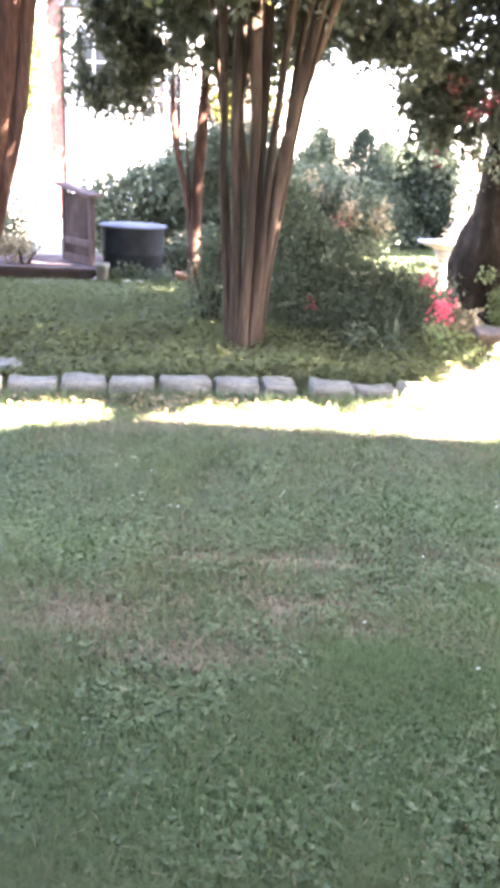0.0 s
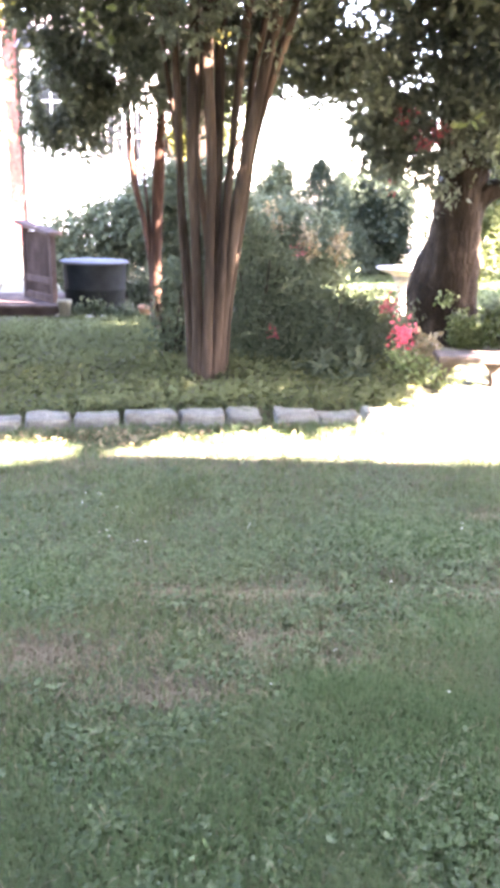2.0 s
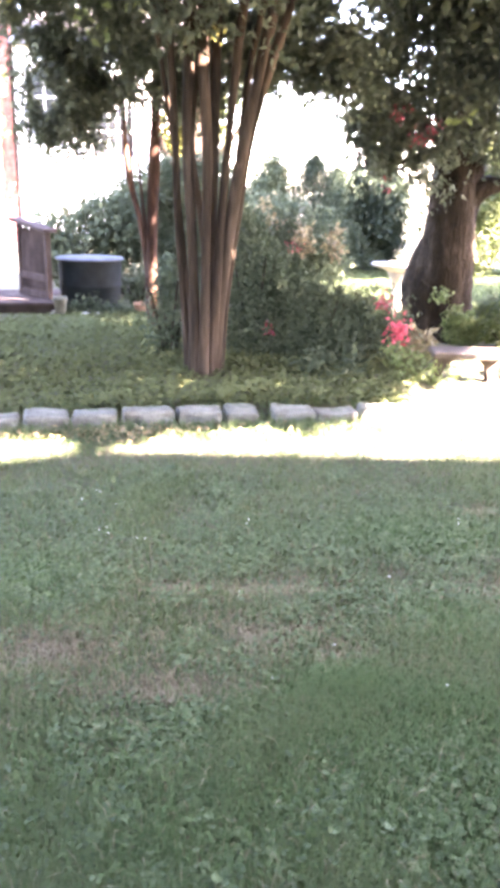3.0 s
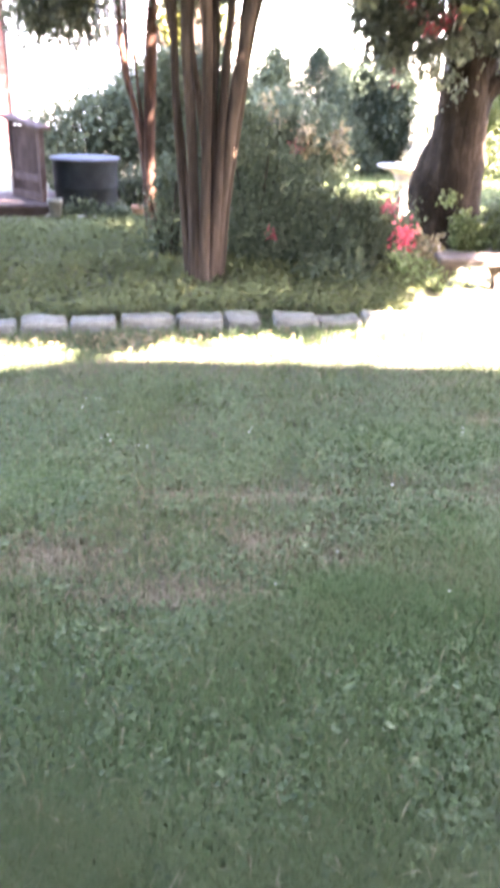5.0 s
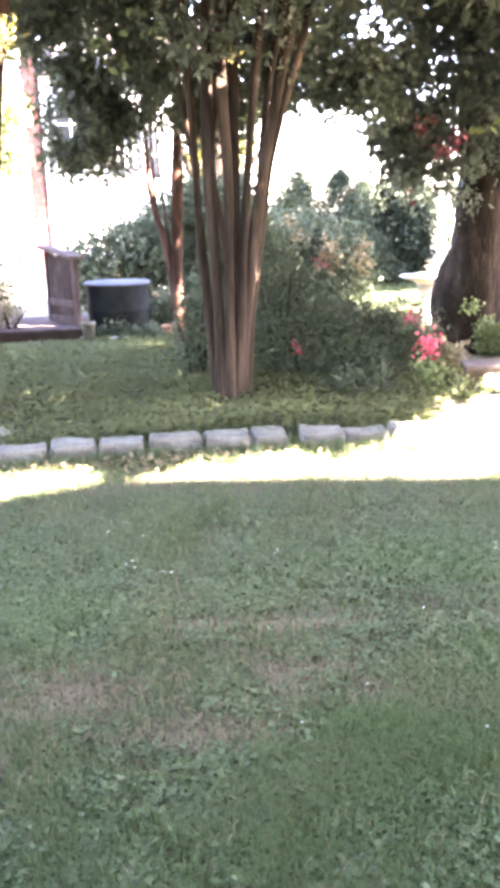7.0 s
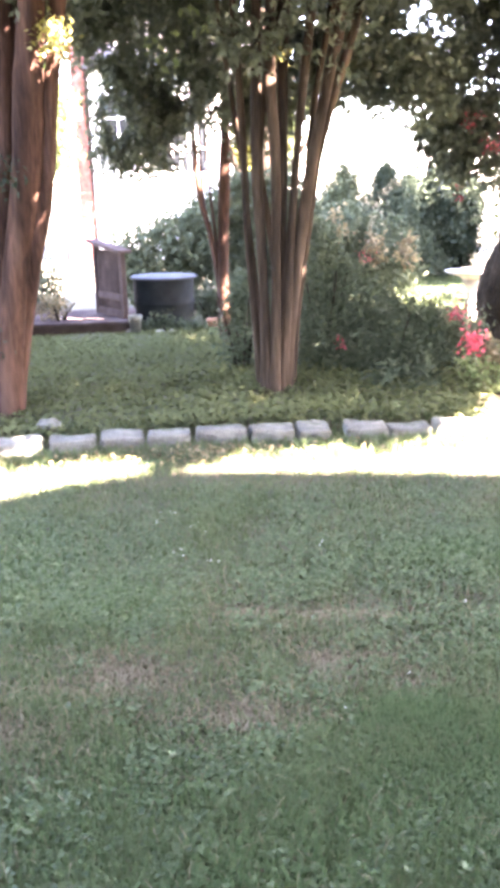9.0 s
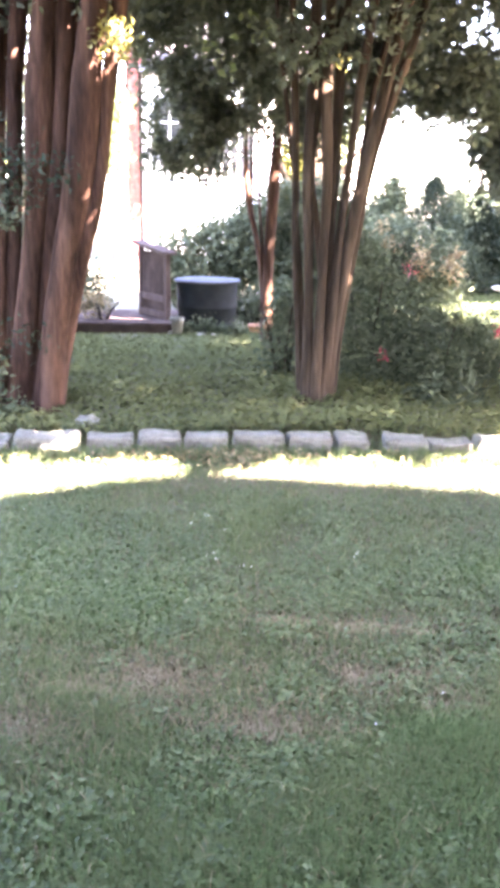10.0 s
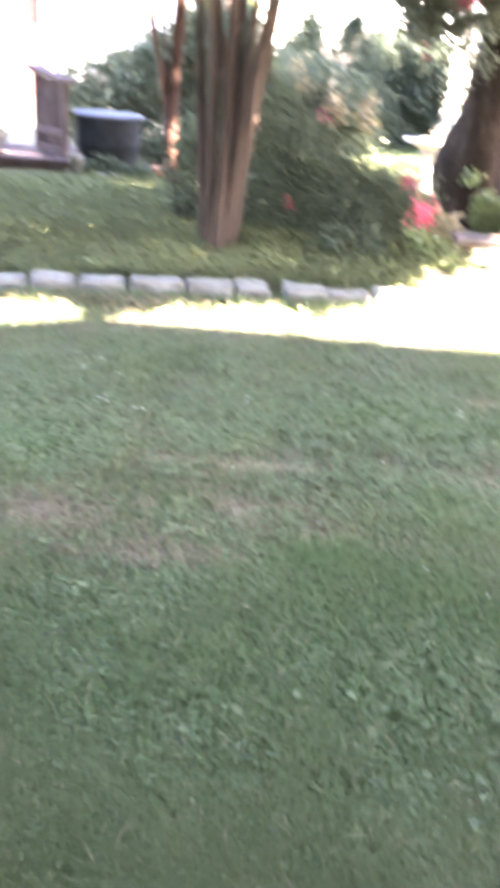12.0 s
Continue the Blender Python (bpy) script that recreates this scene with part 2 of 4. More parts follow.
OVAL = (np.array([(0, 0, 0), (-0.27, 0.38, 0.07), (0.27, 0.38, 0.07), (0, 0.45, 0), (0, 1, -0.10)]),
        np.array([(0, 2, 3), (0, 3, 1), (3, 2, 4), (3, 4, 1)]))
NARROW = (np.array([(0, 0, 0), (-0.10, 0.4, 0.03), (0.10, 0.4, 0.03), (0, 0.45, 0), (0, 1, -0.18)]),
          np.array([(0, 2, 3), (0, 3, 1), (3, 2, 4), (3, 4, 1)]))
TURNS = np.linspace(-2.55, 2.55, 10)
KIDNEY = (np.vstack([[(0, 0, 0)], np.stack([(0.50 + 0.035 * np.cos(9 * TURNS)) * np.sin(TURNS), 0.26 + (0.46 + 0.035 * np.cos(9 * TURNS)) * np.cos(TURNS), 0.10 * np.abs(np.sin(TURNS)) - 0.03 * np.cos(3 * TURNS)], 1)]),
          np.array([(0, k + 2, k + 1) for k in range(9)]))


def scatter(places, sizes, shape, lift=0.5, droop=0.0, heading=None):
    """Copies of a leaf shape at the places. lift 0: turned any way; large: facing up. Returns vertices and faces."""
    n = len(places)
    tv, tf = shape
    normal = RNG.normal(size=(n, 3))
    normal /= np.linalg.norm(normal, axis=1)[:, None]
    normal[:, 2] += lift
    normal /= np.linalg.norm(normal, axis=1)[:, None]
    ahead = RNG.normal(size=(n, 3))
    if heading is not None:
        ahead = ahead * 0.5 + heading
    ahead[:, 2] -= droop
    ahead -= normal * (ahead * normal).sum(1)[:, None]
    ahead /= np.linalg.norm(ahead, axis=1)[:, None] + 1e-9
    across = np.cross(ahead, normal)
    s = np.asarray(sizes)[:, None, None]
    v = places[:, None, :] + s * (tv[None, :, 0:1] * across[:, None, :] + tv[None, :, 1:2] * ahead[:, None, :] + tv[None, :, 2:3] * normal[:, None, :])
    f = tf[None] + (np.arange(n) * len(tv))[:, None, None]
    return v.reshape(-1, 3), f.reshape(-1, tf.shape[1])


def blades(places, heights, width=0.004, lean=0.5):
    """Bent grass blades of three triangles."""
    n = len(places)
    az, bend = RNG.uniform(0, 2 * np.pi, n), RNG.uniform(0.1, 1, n) * lean
    d = np.stack([np.cos(az), np.sin(az), 0 * az], 1)
    w = np.stack([-np.sin(az), np.cos(az), 0 * az], 1) * (width * RNG.uniform(0.6, 1.3, n))[:, None]
    h = np.asarray(heights)[:, None]
    up = np.array((0, 0, 1.0))
    mid = places + h * (0.55 * up + 0.25 * bend[:, None] * d)
    tip = places + h * ((1.0 - 0.35 * bend[:, None]) * up + bend[:, None] * d)
    v = np.stack([places - w, places + w, mid - 0.8 * w, mid + 0.8 * w, tip], 1)
    f = np.array([(0, 1, 3), (0, 3, 2), (2, 3, 4)])[None] + (np.arange(n) * 5)[:, None, None]
    return v.reshape(-1, 3), f.reshape(-1, 3)


def puffs(blobs, clumps, per, spread, hollow=0.55):
    """Leaf places: small clumps, most of them near the outside of uneven ellipsoids (x, y, z, rx, ry, rz)."""
    b = np.array(blobs, float)
    vol = (b[:, 3] * b[:, 4] * b[:, 5]) ** 0.8
    pick = RNG.choice(len(b), clumps, p=vol / vol.sum())
    d = RNG.normal(size=(clumps, 3))
    d /= np.linalg.norm(d, axis=1)[:, None]
    r = RNG.uniform(hollow ** 3, 1, clumps) ** (1 / 3) * RNG.uniform(0.8, 1.12, clumps)
    c = b[pick, :3] + d * r[:, None] * b[pick, 3:]
    p = np.repeat(c, per, 0) + RNG.normal(size=(clumps * per, 3)) * spread
    return p


def foliage(name, blobs, clumps, per, spread, size, mat, parent, shape=OVAL, lift=0.6, droop=0.4, hollow=0.55, floor=None, keep=None, label=""):
    p = puffs(blobs, clumps, per, spread, hollow)
    if floor is not None:
        p = p[p[:, 2] > floor]
    if keep is not None:
        p = p[keep(p)]
    v, f = scatter(p, size * RNG.uniform(0.6, 1.3, len(p)), shape, lift, droop)
    ob = mesh_object(name, v, f, mat, parent)
    if label:
        tagged(ob, label)
    return ob


def shade_place(p):
    """Where on the ground the shade of a point falls."""
    return p[:, 0] - p[:, 2] * SUN.x / SUN.z, p[:, 1] - p[:, 2] * SUN.y / SUN.z


# gaps cut into the crowns to place sunbeams: shade of the gap from one point to another, and its half width
BEAMS = ((-2.96, 9.98, -2.50, 9.90, 0.11), (-3.96, 7.25, -4.06, 7.32, 0.13), (-2.47, 7.90, -2.53, 7.95, 0.12), (-1.84, 9.50, -1.92, 9.55, 0.07), (1.85, 9.25, 1.50, 9.50, 0.09), (-0.98, 8.90, -1.43, 9.22, 0.10), (-0.10, 7.66, 0.62, 7.66, 0.05), (1.38, 6.01, 1.54, 6.25, 0.08), (-0.92, 6.99, -0.63, 7.25, 0.04), (-1.47, 6.29, -1.42, 6.49, 0.04), (-1.81, 4.89, -1.68, 4.86, 0.12), (2.31, 7.09, 3.12, 7.70, 0.25), (1.63, 7.37, 0.98, 7.74, 0.05))
FLECKS = random.Random(5)
BEAMS += ((0.0, 7.5, 0.55, 7.5, 0.03),) + tuple((x, y, x + 0.05, y + 0.03, r) for x, y, r in ((FLECKS.uniform(-3.2, 0.9), FLECKS.uniform(5.55, 9.6), FLECKS.uniform(0.014, 0.030)) for k in range(15)))


# bare ways through the crowns, one where the window of the house behind shows and one open to the sky: two ends and a radius
SPARSE = ((np.array((-1.43, 7.2, 2.25)), np.array((-1.74, 8.8, 2.40)), 0.125), (np.array((1.00, 6.6, 2.93)), np.array((1.40, 9.2, 3.49)), 0.17))


def open_crown(p, dense=0.24):
    """False in the natural gaps between the branches, where the light behind shows through; wider gaps higher up."""
    thick = np.array([noise.noise((2.1 * x, 2.1 * y, 2.1 * z)) + 0.6 * noise.noise((6.0 * x, 6.0 * y, 6.0 * z)) for x, y, z in p])
    leafy = thick > 0.28 * np.clip(p[:, 2] - 2.45, 0, 0.8) - dense
    for one, two, r in SPARSE:
        along = np.clip((p - one) @ (two - one) / ((two - one) @ (two - one)), 0, 1)
        leafy &= np.linalg.norm(p - one - along[:, None] * (two - one), axis=1) > r * (1 + 0.5 * thick)
    return leafy


def in_beam(p):
    gx, gy = shade_place(p)
    hit = np.zeros(len(p), bool)
    for ax, ay, bx, by, r in BEAMS:
        t = np.clip(((gx - ax) * (bx - ax) + (gy - ay) * (by - ay)) / ((bx - ax) ** 2 + (by - ay) ** 2), 0, 1)
        hit |= np.hypot(gx - ax - t * (bx - ax), gy - ay - t * (by - ay)) < r
    return hit


# ---------------------------------------------------------------- ground
def stone_line(x):
    """How far back the front of the stone edging runs at x."""
    return 5.1075 + 0.1321 * x - 0.0255 * x * x


def ground_height(x, y):
    if abs(x) > 15 or y < -9 or y > 21:
        return -0.012
    return 0.018 * noise.noise((x * 1.3, y * 1.3, 0)) + 0.006 * noise.noise((x * 5, y * 5, 3)) - 0.012


def ground_sheet():
    xs = np.unique(np.concatenate([np.linspace(-4, 4, 81), np.linspace(-14, 14, 57), np.linspace(-300, 300, 41)]))
    ys = np.unique(np.concatenate([np.linspace(0, 6, 61), np.linspace(-8, 20, 57), np.linspace(-60, 500, 41)]))
    X, Y = np.meshgrid(xs, ys)
    Z = np.array([[ground_height(x, y) for x in xs] for y in ys])
    v = np.stack([X.ravel(), Y.ravel(), Z.ravel()], 1)
    n = len(xs)
    f = [(j * n + i, j * n + i + 1, (j + 1) * n + i + 1, (j + 1) * n + i) for j in range(len(ys) - 1) for i in range(n - 1)]
    return tagged(mesh_object("ground", v, f, LAWN_SOIL, None, True), "lawn ground of short mixed grass and dark soil", "ground", kind="structure")


ground = ground_sheet()

# where the lawn is thin: x, y, half width, half depth
THIN = [(-0.57, 2.34, 0.17, 0.12), (-0.11, 2.12, 0.20, 0.060), (0.14, 2.44, 0.10, 0.09), (0.43, 2.31, 0.12, 0.05), (0.20, 2.80, 0.30, 0.05), (1.10, 2.78, 0.14, 0.08),
        (1.39, 3.64, 0.16, 0.07), (-0.14, 2.81, 0.16, 0.04), (-0.92, 2.02, 0.17, 0.08), (0.30, 2.48, 0.13, 0.05), (-0.78, 2.26, 0.13, 0.06)]


def bareness(x, y):
    d = np.zeros_like(x)
    for cx, cy, rx, ry in THIN:
        d = np.maximum(d, np.exp(-0.7 * (((x - cx) / rx) ** 2 + ((y - cy) / ry) ** 2)))
    return d


def lawn_places(n, near, far, half):
    """Places over the lawn, closer together near the camera."""
    y = near * (far / near) ** RNG.uniform(0, 1, n)
    x = RNG.uniform(-1, 1, n) * (half[0] + (half[1] - half[0]) * (y - near) / (far - near))
    return x, y


def field(x, y, scale, seed):
    return np.array([noise.noise((a * scale, b * scale, seed)) for a, b in zip(x, y)])


def even_places(n, near, far):
    """Places spread evenly over the part of the lawn that widens away from the camera."""
    w0, w1 = 0.5 + 0.42 * near, 0.5 + 0.42 * far
    w = np.sqrt(RNG.uniform(w0 * w0, w1 * w1, n))
    return RNG.uniform(-1, 1, n) * w, (w - 0.5) / 0.42


def worn(x, y):
    """A broad band of thin growth across the lawn, broken up unevenly."""
    broken = 0.55 + 0.9 * field(x, y, 3.1, 21.0) + 0.6 * field(x, y, 8.0, 22.0)
    across = np.exp(-((y - 2.42 - 0.12 * x) / 0.42) ** 2) + 0.85 * np.exp(-((y - 4.45) / 0.38) ** 2)
    return np.clip(across * np.clip(broken, 0, 1), 0, 1)


def lawn_leaves():
    x, y = even_places(27000, 0.95, 5.6)
    keep = y < stone_line(x)
    x, y = x[keep], y[keep]
    drift = field(x, y, 1.7, 7.0) + 0.9 * field(x, y, 5.0, 2.0) + 0.8 * field(x, y, 12.0, 9.0)
    band = 0.62 * np.exp(-((y - 3.25) / 0.5) ** 2) + 0.06 * (y > 2.7) + 0.20 * np.exp(-((y - 1.35) / 0.25) ** 2) + 0.18 * np.exp(-((y - 1.92) / 0.22) ** 2 - ((x - 0.7) / 0.4) ** 2) - 0.10 * np.exp(-((y - 4.3) / 0.5) ** 2)
    keep = RNG.uniform(0, 1, len(x)) < np.clip(0.15 + band + 0.95 * drift, 0.03, 0.85) * (1 - 0.75 * bareness(x, y)) * (1 - 0.1 * worn(x, y))
    x, y = np.repeat(x[keep], 6), np.repeat(y[keep], 6)
    a, r = RNG.uniform(0, 2 * np.pi, len(x)), RNG.uniform(0.004, 0.045, len(x))
    p = np.stack([x + r * np.cos(a), y + r * np.sin(a), RNG.uniform(0.006, 0.034, len(x)) + 0.008 * (y > 2.6)], 1)
    v, f = scatter(p, RNG.uniform(0.007, 0.018, len(x)) * RNG.choice([1, 1, 1, 1, 1.45], len(x)) * np.clip(1.22 - 0.07 * y, 0.85, 1.1), KIDNEY, 2.8, 0.0, np.stack([np.cos(a), np.sin(a), 0 * a], 1))
    tagged(mesh_object("ground_ivy", v, f, CLOVER), "low round-leaved green weeds all over the lawn", "ground cover", kind="stuff")
    x, y = lawn_places(360000, 0.90, 5.75, (0.9, 2.95))
    keep = y < stone_line(x) + 0.05
    x, y = x[keep], y[keep]
    drift = field(x, y, 1.5, 7.0) + 0.6 * field(x, y, 4.5, 2.0)
    keep = RNG.uniform(0, 1, len(x)) < np.clip(0.85 - 0.6 * drift - 0.38 * np.exp(-((y - 3.25) / 0.5) ** 2), 0.2, 1) * (1 - 0.92 * bareness(x, y)) * (1 - 0.6 * worn(x, y))
    x, y, drift = x[keep], y[keep], drift[keep]
    tall = RNG.uniform(0.018, 0.050, len(x)) * np.clip(1.05 - 0.5 * drift, 0.7, 1.5)
    v, f = blades(np.stack([x, y, 0 * x - 0.005], 1), tall, 0.0020, 1.1)
    tagged(mesh_object("lawn_grass", v, f, GRASS), "short uneven green lawn grass", "grass", kind="stuff")
    tufts = ((0.44, 2.12, 0.09, 0.05, 3200), (0.72, 2.04, 0.10, 0.05, 1800), (0.6, 1.95, 0.3, 0.14, 3500), (-1.0, 2.80, 0.26, 0.15, 3800), (-0.72, 2.85, 0.10, 0.12, 1500), (-1.3, 3.2, 0.3, 0.25, 4500), (0.95, 3.3, 0.25, 0.12, 4200), (0.05, 1.62, 0.45, 0.22, 5500), (0.9, 2.5, 0.12, 0.12, 2200), (0.62, 1.62, 0.32, 0.20, 6500), (-0.35, 1.55, 0.32, 0.18, 4500), (0.1, 1.25, 0.45, 0.14, 4500))
    x = np.concatenate([RNG.normal(cx, sx, n) for cx, cy, sx, sy, n in tufts])
    y = np.concatenate([RNG.normal(cy, sy, n) for cx, cy, sx, sy, n in tufts])
    v, f = blades(np.stack([x, y, 0 * x - 0.005], 1), RNG.uniform(0.025, 0.066, len(x)), 0.0021, 0.9)
    tagged(mesh_object("lush_grass", v, f, LUSH), "denser patches of fresh green grass", "grass", kind="stuff")
    x, y = lawn_places(1700, 0.95, 5.2, (0.85, 2.6))
    v, f = blades(np.stack([x, y, 0 * x + 0.005], 1), RNG.uniform(0.03, 0.07, len(x)), 0.0017, 1.3)
    tagged(mesh_object("dry_grass", v, f, DRY), "pale dry grass blades in the lawn", "grass", kind="stuff")
    x, y = lawn_places(66000, 1.3, 5.0, (1.0, 2.6))
    keep = RNG.uniform(0, 1, len(x)) < 0.85 * bareness(x, y) + 0.05 + 0.55 * worn(x, y)
    x, y = x[keep], y[keep]
    v, f = blades(np.stack([x, y, 0 * x + 0.004], 1), RNG.uniform(0.012, 0.035, len(x)), 0.003, 2.2)
    tagged(mesh_object("thatch", v, f, THATCH), "short brown dead thatch in the worn places", "grass", kind="stuff")


lawn_leaves()


def side_lawn():
    x, y = RNG.uniform(-8, 8, 280000), RNG.uniform(-1.4, 5.9, 280000)
    ragged = RNG.uniform(-0.3, 0.1, len(x))
    out = np.abs(x) > 0.85 + 0.42 * np.clip(y - 0.95, 0, 9) + ragged
    out |= y < 0.95 - ragged
    out &= y < stone_line(np.maximum(x, -5)) - 0.05
    x, y = x[out], y[out]
    v, f = blades(np.stack([x, y, 0 * x - 0.005], 1), RNG.uniform(0.025, 0.06, len(x)), 0.009, 1.2)
    tagged(mesh_object("side_lawn", v, f, GRASS), "short lawn grass at the sides of the yard", "grass", kind="stuff")
    near = np.flatnonzero((np.abs(x) < 4.5) & (y > -0.8))[:26000]
    v, f = scatter(np.stack([x[near], y[near], RNG.uniform(0.01, 0.035, len(near))], 1), RNG.uniform(0.013, 0.024, len(near)), KIDNEY, 2.8)
    tagged(mesh_object("side_weeds", v, f, CLOVER), "low round-leaved weeds at the sides of the lawn", "ground cover", kind="stuff")
    x, y = RNG.uniform(1.6, 9, 60000), RNG.uniform(8.6, 18, 60000)
    v, f = blades(np.stack([x, y, 0 * x - 0.005], 1), RNG.uniform(0.03, 0.08, len(x)), 0.009, 1.2)
    tagged(mesh_object("back_lawn", v, f, GRASS), "sunny lawn grass behind the bed", "grass", kind="stuff")


side_lawn()


def fallen_petals():
    x, y = lawn_places(12, 1.9, 4.6, (1.0, 2.0))
    x = np.concatenate([x, RNG.normal(-0.50, 0.03, 4), RNG.normal(-0.35, 0.03, 3), RNG.normal(0.15, 0.02, 3), RNG.normal(1.13, 0.03, 3), RNG.normal(-0.48, 0.12, 8)])
    y = np.concatenate([y, RNG.normal(3.23, 0.02, 4), RNG.normal(3.17, 0.02, 3), RNG.normal(3.36, 0.01, 3), RNG.normal(3.35, 0.02, 3), RNG.normal(3.66, 0.12, 8)])
    v, f = scatter(np.stack([x, y, 0 * x + 0.055], 1), RNG.uniform(0.010, 0.019, len(x)), OVAL, 2.5)
    tagged(mesh_object("fallen_petals", v, f, WHITE_PETAL), "small white petals scattered over the lawn", "petals", kind="stuff")


fallen_petals()


def bare_patches():
    for k, (cx, cy, rx, ry) in enumerate(THIN):
        bm = bmesh.new()
        rings = []
        for t in (0.3, 0.6, 0.85, 1.0):
            ring = []
            for a in np.linspace(0, 2 * np.pi, 30, endpoint=False):
                q = t * (1.05 + 0.75 * noise.noise((cx * 7 + 2.6 * math.cos(a), cy * 7 + 2.6 * math.sin(a), k)))
                x, y = cx + rx * q * math.cos(a), cy + ry * q * math.sin(a)
                ring.append(bm.verts.new((x, y, ground_height(x, y) + 0.008 - 0.012 * t * t + 0.003 * noise.noise((x * 30, y * 30, 1)))))
            rings.append(ring)
        c = bm.verts.new((cx, cy, ground_height(cx, cy) + 0.008))
        for i in range(30):
            bm.faces.new((c, rings[0][i], rings[0][(i + 1) % 30]))
            for lo, hi in zip(rings, rings[1:]):
                bm.faces.new((lo[i], hi[i], hi[(i + 1) % 30], lo[(i + 1) % 30]))
        tagged(part("bare_soil_patch", bm, BARE, None, smooth=True), "worn patch of bare brownish soil in the lawn", "soil", kind="structure")


bare_patches()

# planting bed behind the stones
def planting_bed():
    xs, ys = np.linspace(-9, 4.2, 67), np.linspace(5.38, 11.0, 45)
    X, Y = np.meshgrid(xs, ys)
    Y = Y + stone_line(np.maximum(X, -5)) - 5.10
    Z = np.array([[0.075 + 0.03 * noise.noise((x * 1.5, y * 1.5, 5)) for x in xs] for y in ys])
    Z[0, :] = -0.05
    Z[-1, :] = -0.05
    Z[:, 0] = Z[:, -1] = -0.05
    Z[:, -14:] = np.minimum(Z[:, -14:], np.linspace(0.06, -0.05, 14)[None, :])
    v = np.stack([X.ravel(), Y.ravel(), Z.ravel()], 1)
    n = len(xs)
    f = [(j * n + i, j * n + i + 1, (j + 1) * n + i + 1, (j + 1) * n + i) for j in range(len(ys) - 1) for i in range(n - 1)]
    tagged(mesh_object("planting_bed", v, f, MULCH, None, True), "shaded planting bed of dark mulch behind the stone edging", "garden bed", kind="structure")


planting_bed()

# ---------------------------------------------------------------- stone edging
def edging():
    row = thing("stone_edging", "row of rough grey stone blocks edging the bed", "stone edging")
    # left end, right end, height
    blocks = [(-3.38, -3.11, 0.117), (-3.095, -2.845, 0.137), (-2.83, -2.525, 0.129), (-2.51, -2.25, 0.121), (-2.23, -2.02, 0.112), (-2.005, -1.59, 0.142),
              (-1.555, -1.255, 0.134), (-1.23, -0.935, 0.135), (-0.92, -0.64, 0.142), (-0.60, -0.265, 0.153), (-0.245, 0.05, 0.145), (0.085, 0.31, 0.131),
              (0.41, 0.70, 0.132), (0.715, 1.00, 0.118), (1.025, 1.38, 0.135), (1.40, 1.73, 0.105)]
    for a, b, h in blocks:
        m = (a + b) / 2
        h -= 0.038
        y = stone_line(m) + random.uniform(-0.012, 0.012)
        turn = math.degrees(math.atan(0.1321 - 0.0510 * m))
        bm = bmesh.new()
        box(bm, ((a - b) / 2, 0, -0.06), ((b - a) / 2, 0.20, h), 0.028)
        bmesh.ops.subdivide_edges(bm, edges=[e for e in bm.edges if e.calc_length() > 0.06], cuts=3, use_grid_fill=True)
        for v in bm.verts:
            v.co += Vector(noise.noise_vector(v.co * 6 + Vector((m * 5, 0, 0)))) * 0.022 + Vector(noise.noise_vector(v.co * 26 + Vector((m, 0, 0)))) * 0.008
        ob = part("stone", bm, STONE, row, smooth=False)
        ob.matrix_basis = pose(m, y, 0, random.uniform(-4, 3), random.uniform(-2.5, 2.5), turn + random.uniform(-4, 4))


edging()

# ---------------------------------------------------------------- trees
def blossom(parent, at, radius, n, size=0.045, mat=None, label="red blossom cluster"):
    p = np.array(at) + RNG.normal(size=(n, 3)) * radius * 0.5
    v, f = scatter(p, size * RNG.uniform(0.7, 1.2, n), OVAL, 0.3)
    return tagged(mesh_object("blossom", v, f, mat or RED_PETAL, parent), label)


def crape_myrtle(name_label, stems, crown_blobs, clumps, dense=0.24, bark=CRAPE_BARK):
    tree = thing("crape_myrtle", name_label, "tree", stems[0][0][0], group="multi-stemmed trees in the bed")
    base = Vector(stems[0][0][0])
    tree.matrix_basis = Matrix.Translation(base)
    for pts, radii in stems:
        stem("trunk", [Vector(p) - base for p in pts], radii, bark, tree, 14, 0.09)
    blobs = [(x - base.x, y - base.y, z - base.z, a, b, c) for x, y, z, a, b, c in crown_blobs]
    foliage("crown", blobs, clumps, 14, 0.085, 0.075, CROWN_LEAF, tree, lift=0.5, droop=0.5, hollow=0.2, keep=lambda p: ~in_beam(p + np.array(base)) & open_crown(p + np.array(base), dense))
    return tree


def rising(spots, r):
    """A stem through the spots (x, z) at the given depths (x, y, z), thicker at the foot and thinning upwards."""
    top = spots[-1]
    before = spots[-2]
    reach = (4.3 - top[2]) / max(0.3, top[2] - before[2])
    end = (top[0] + (top[0] - before[0]) * reach * 0.8, top[1] + 0.05, 4.3)
    return (list(spots) + [end], [r * 1.3, r * 1.08] + [r] * (len(spots) - 2) + [r * 0.7])


def at_depth(y, lean, pairs, r):
    return rising([(x, y + lean * z, z) for x, z in pairs], r)


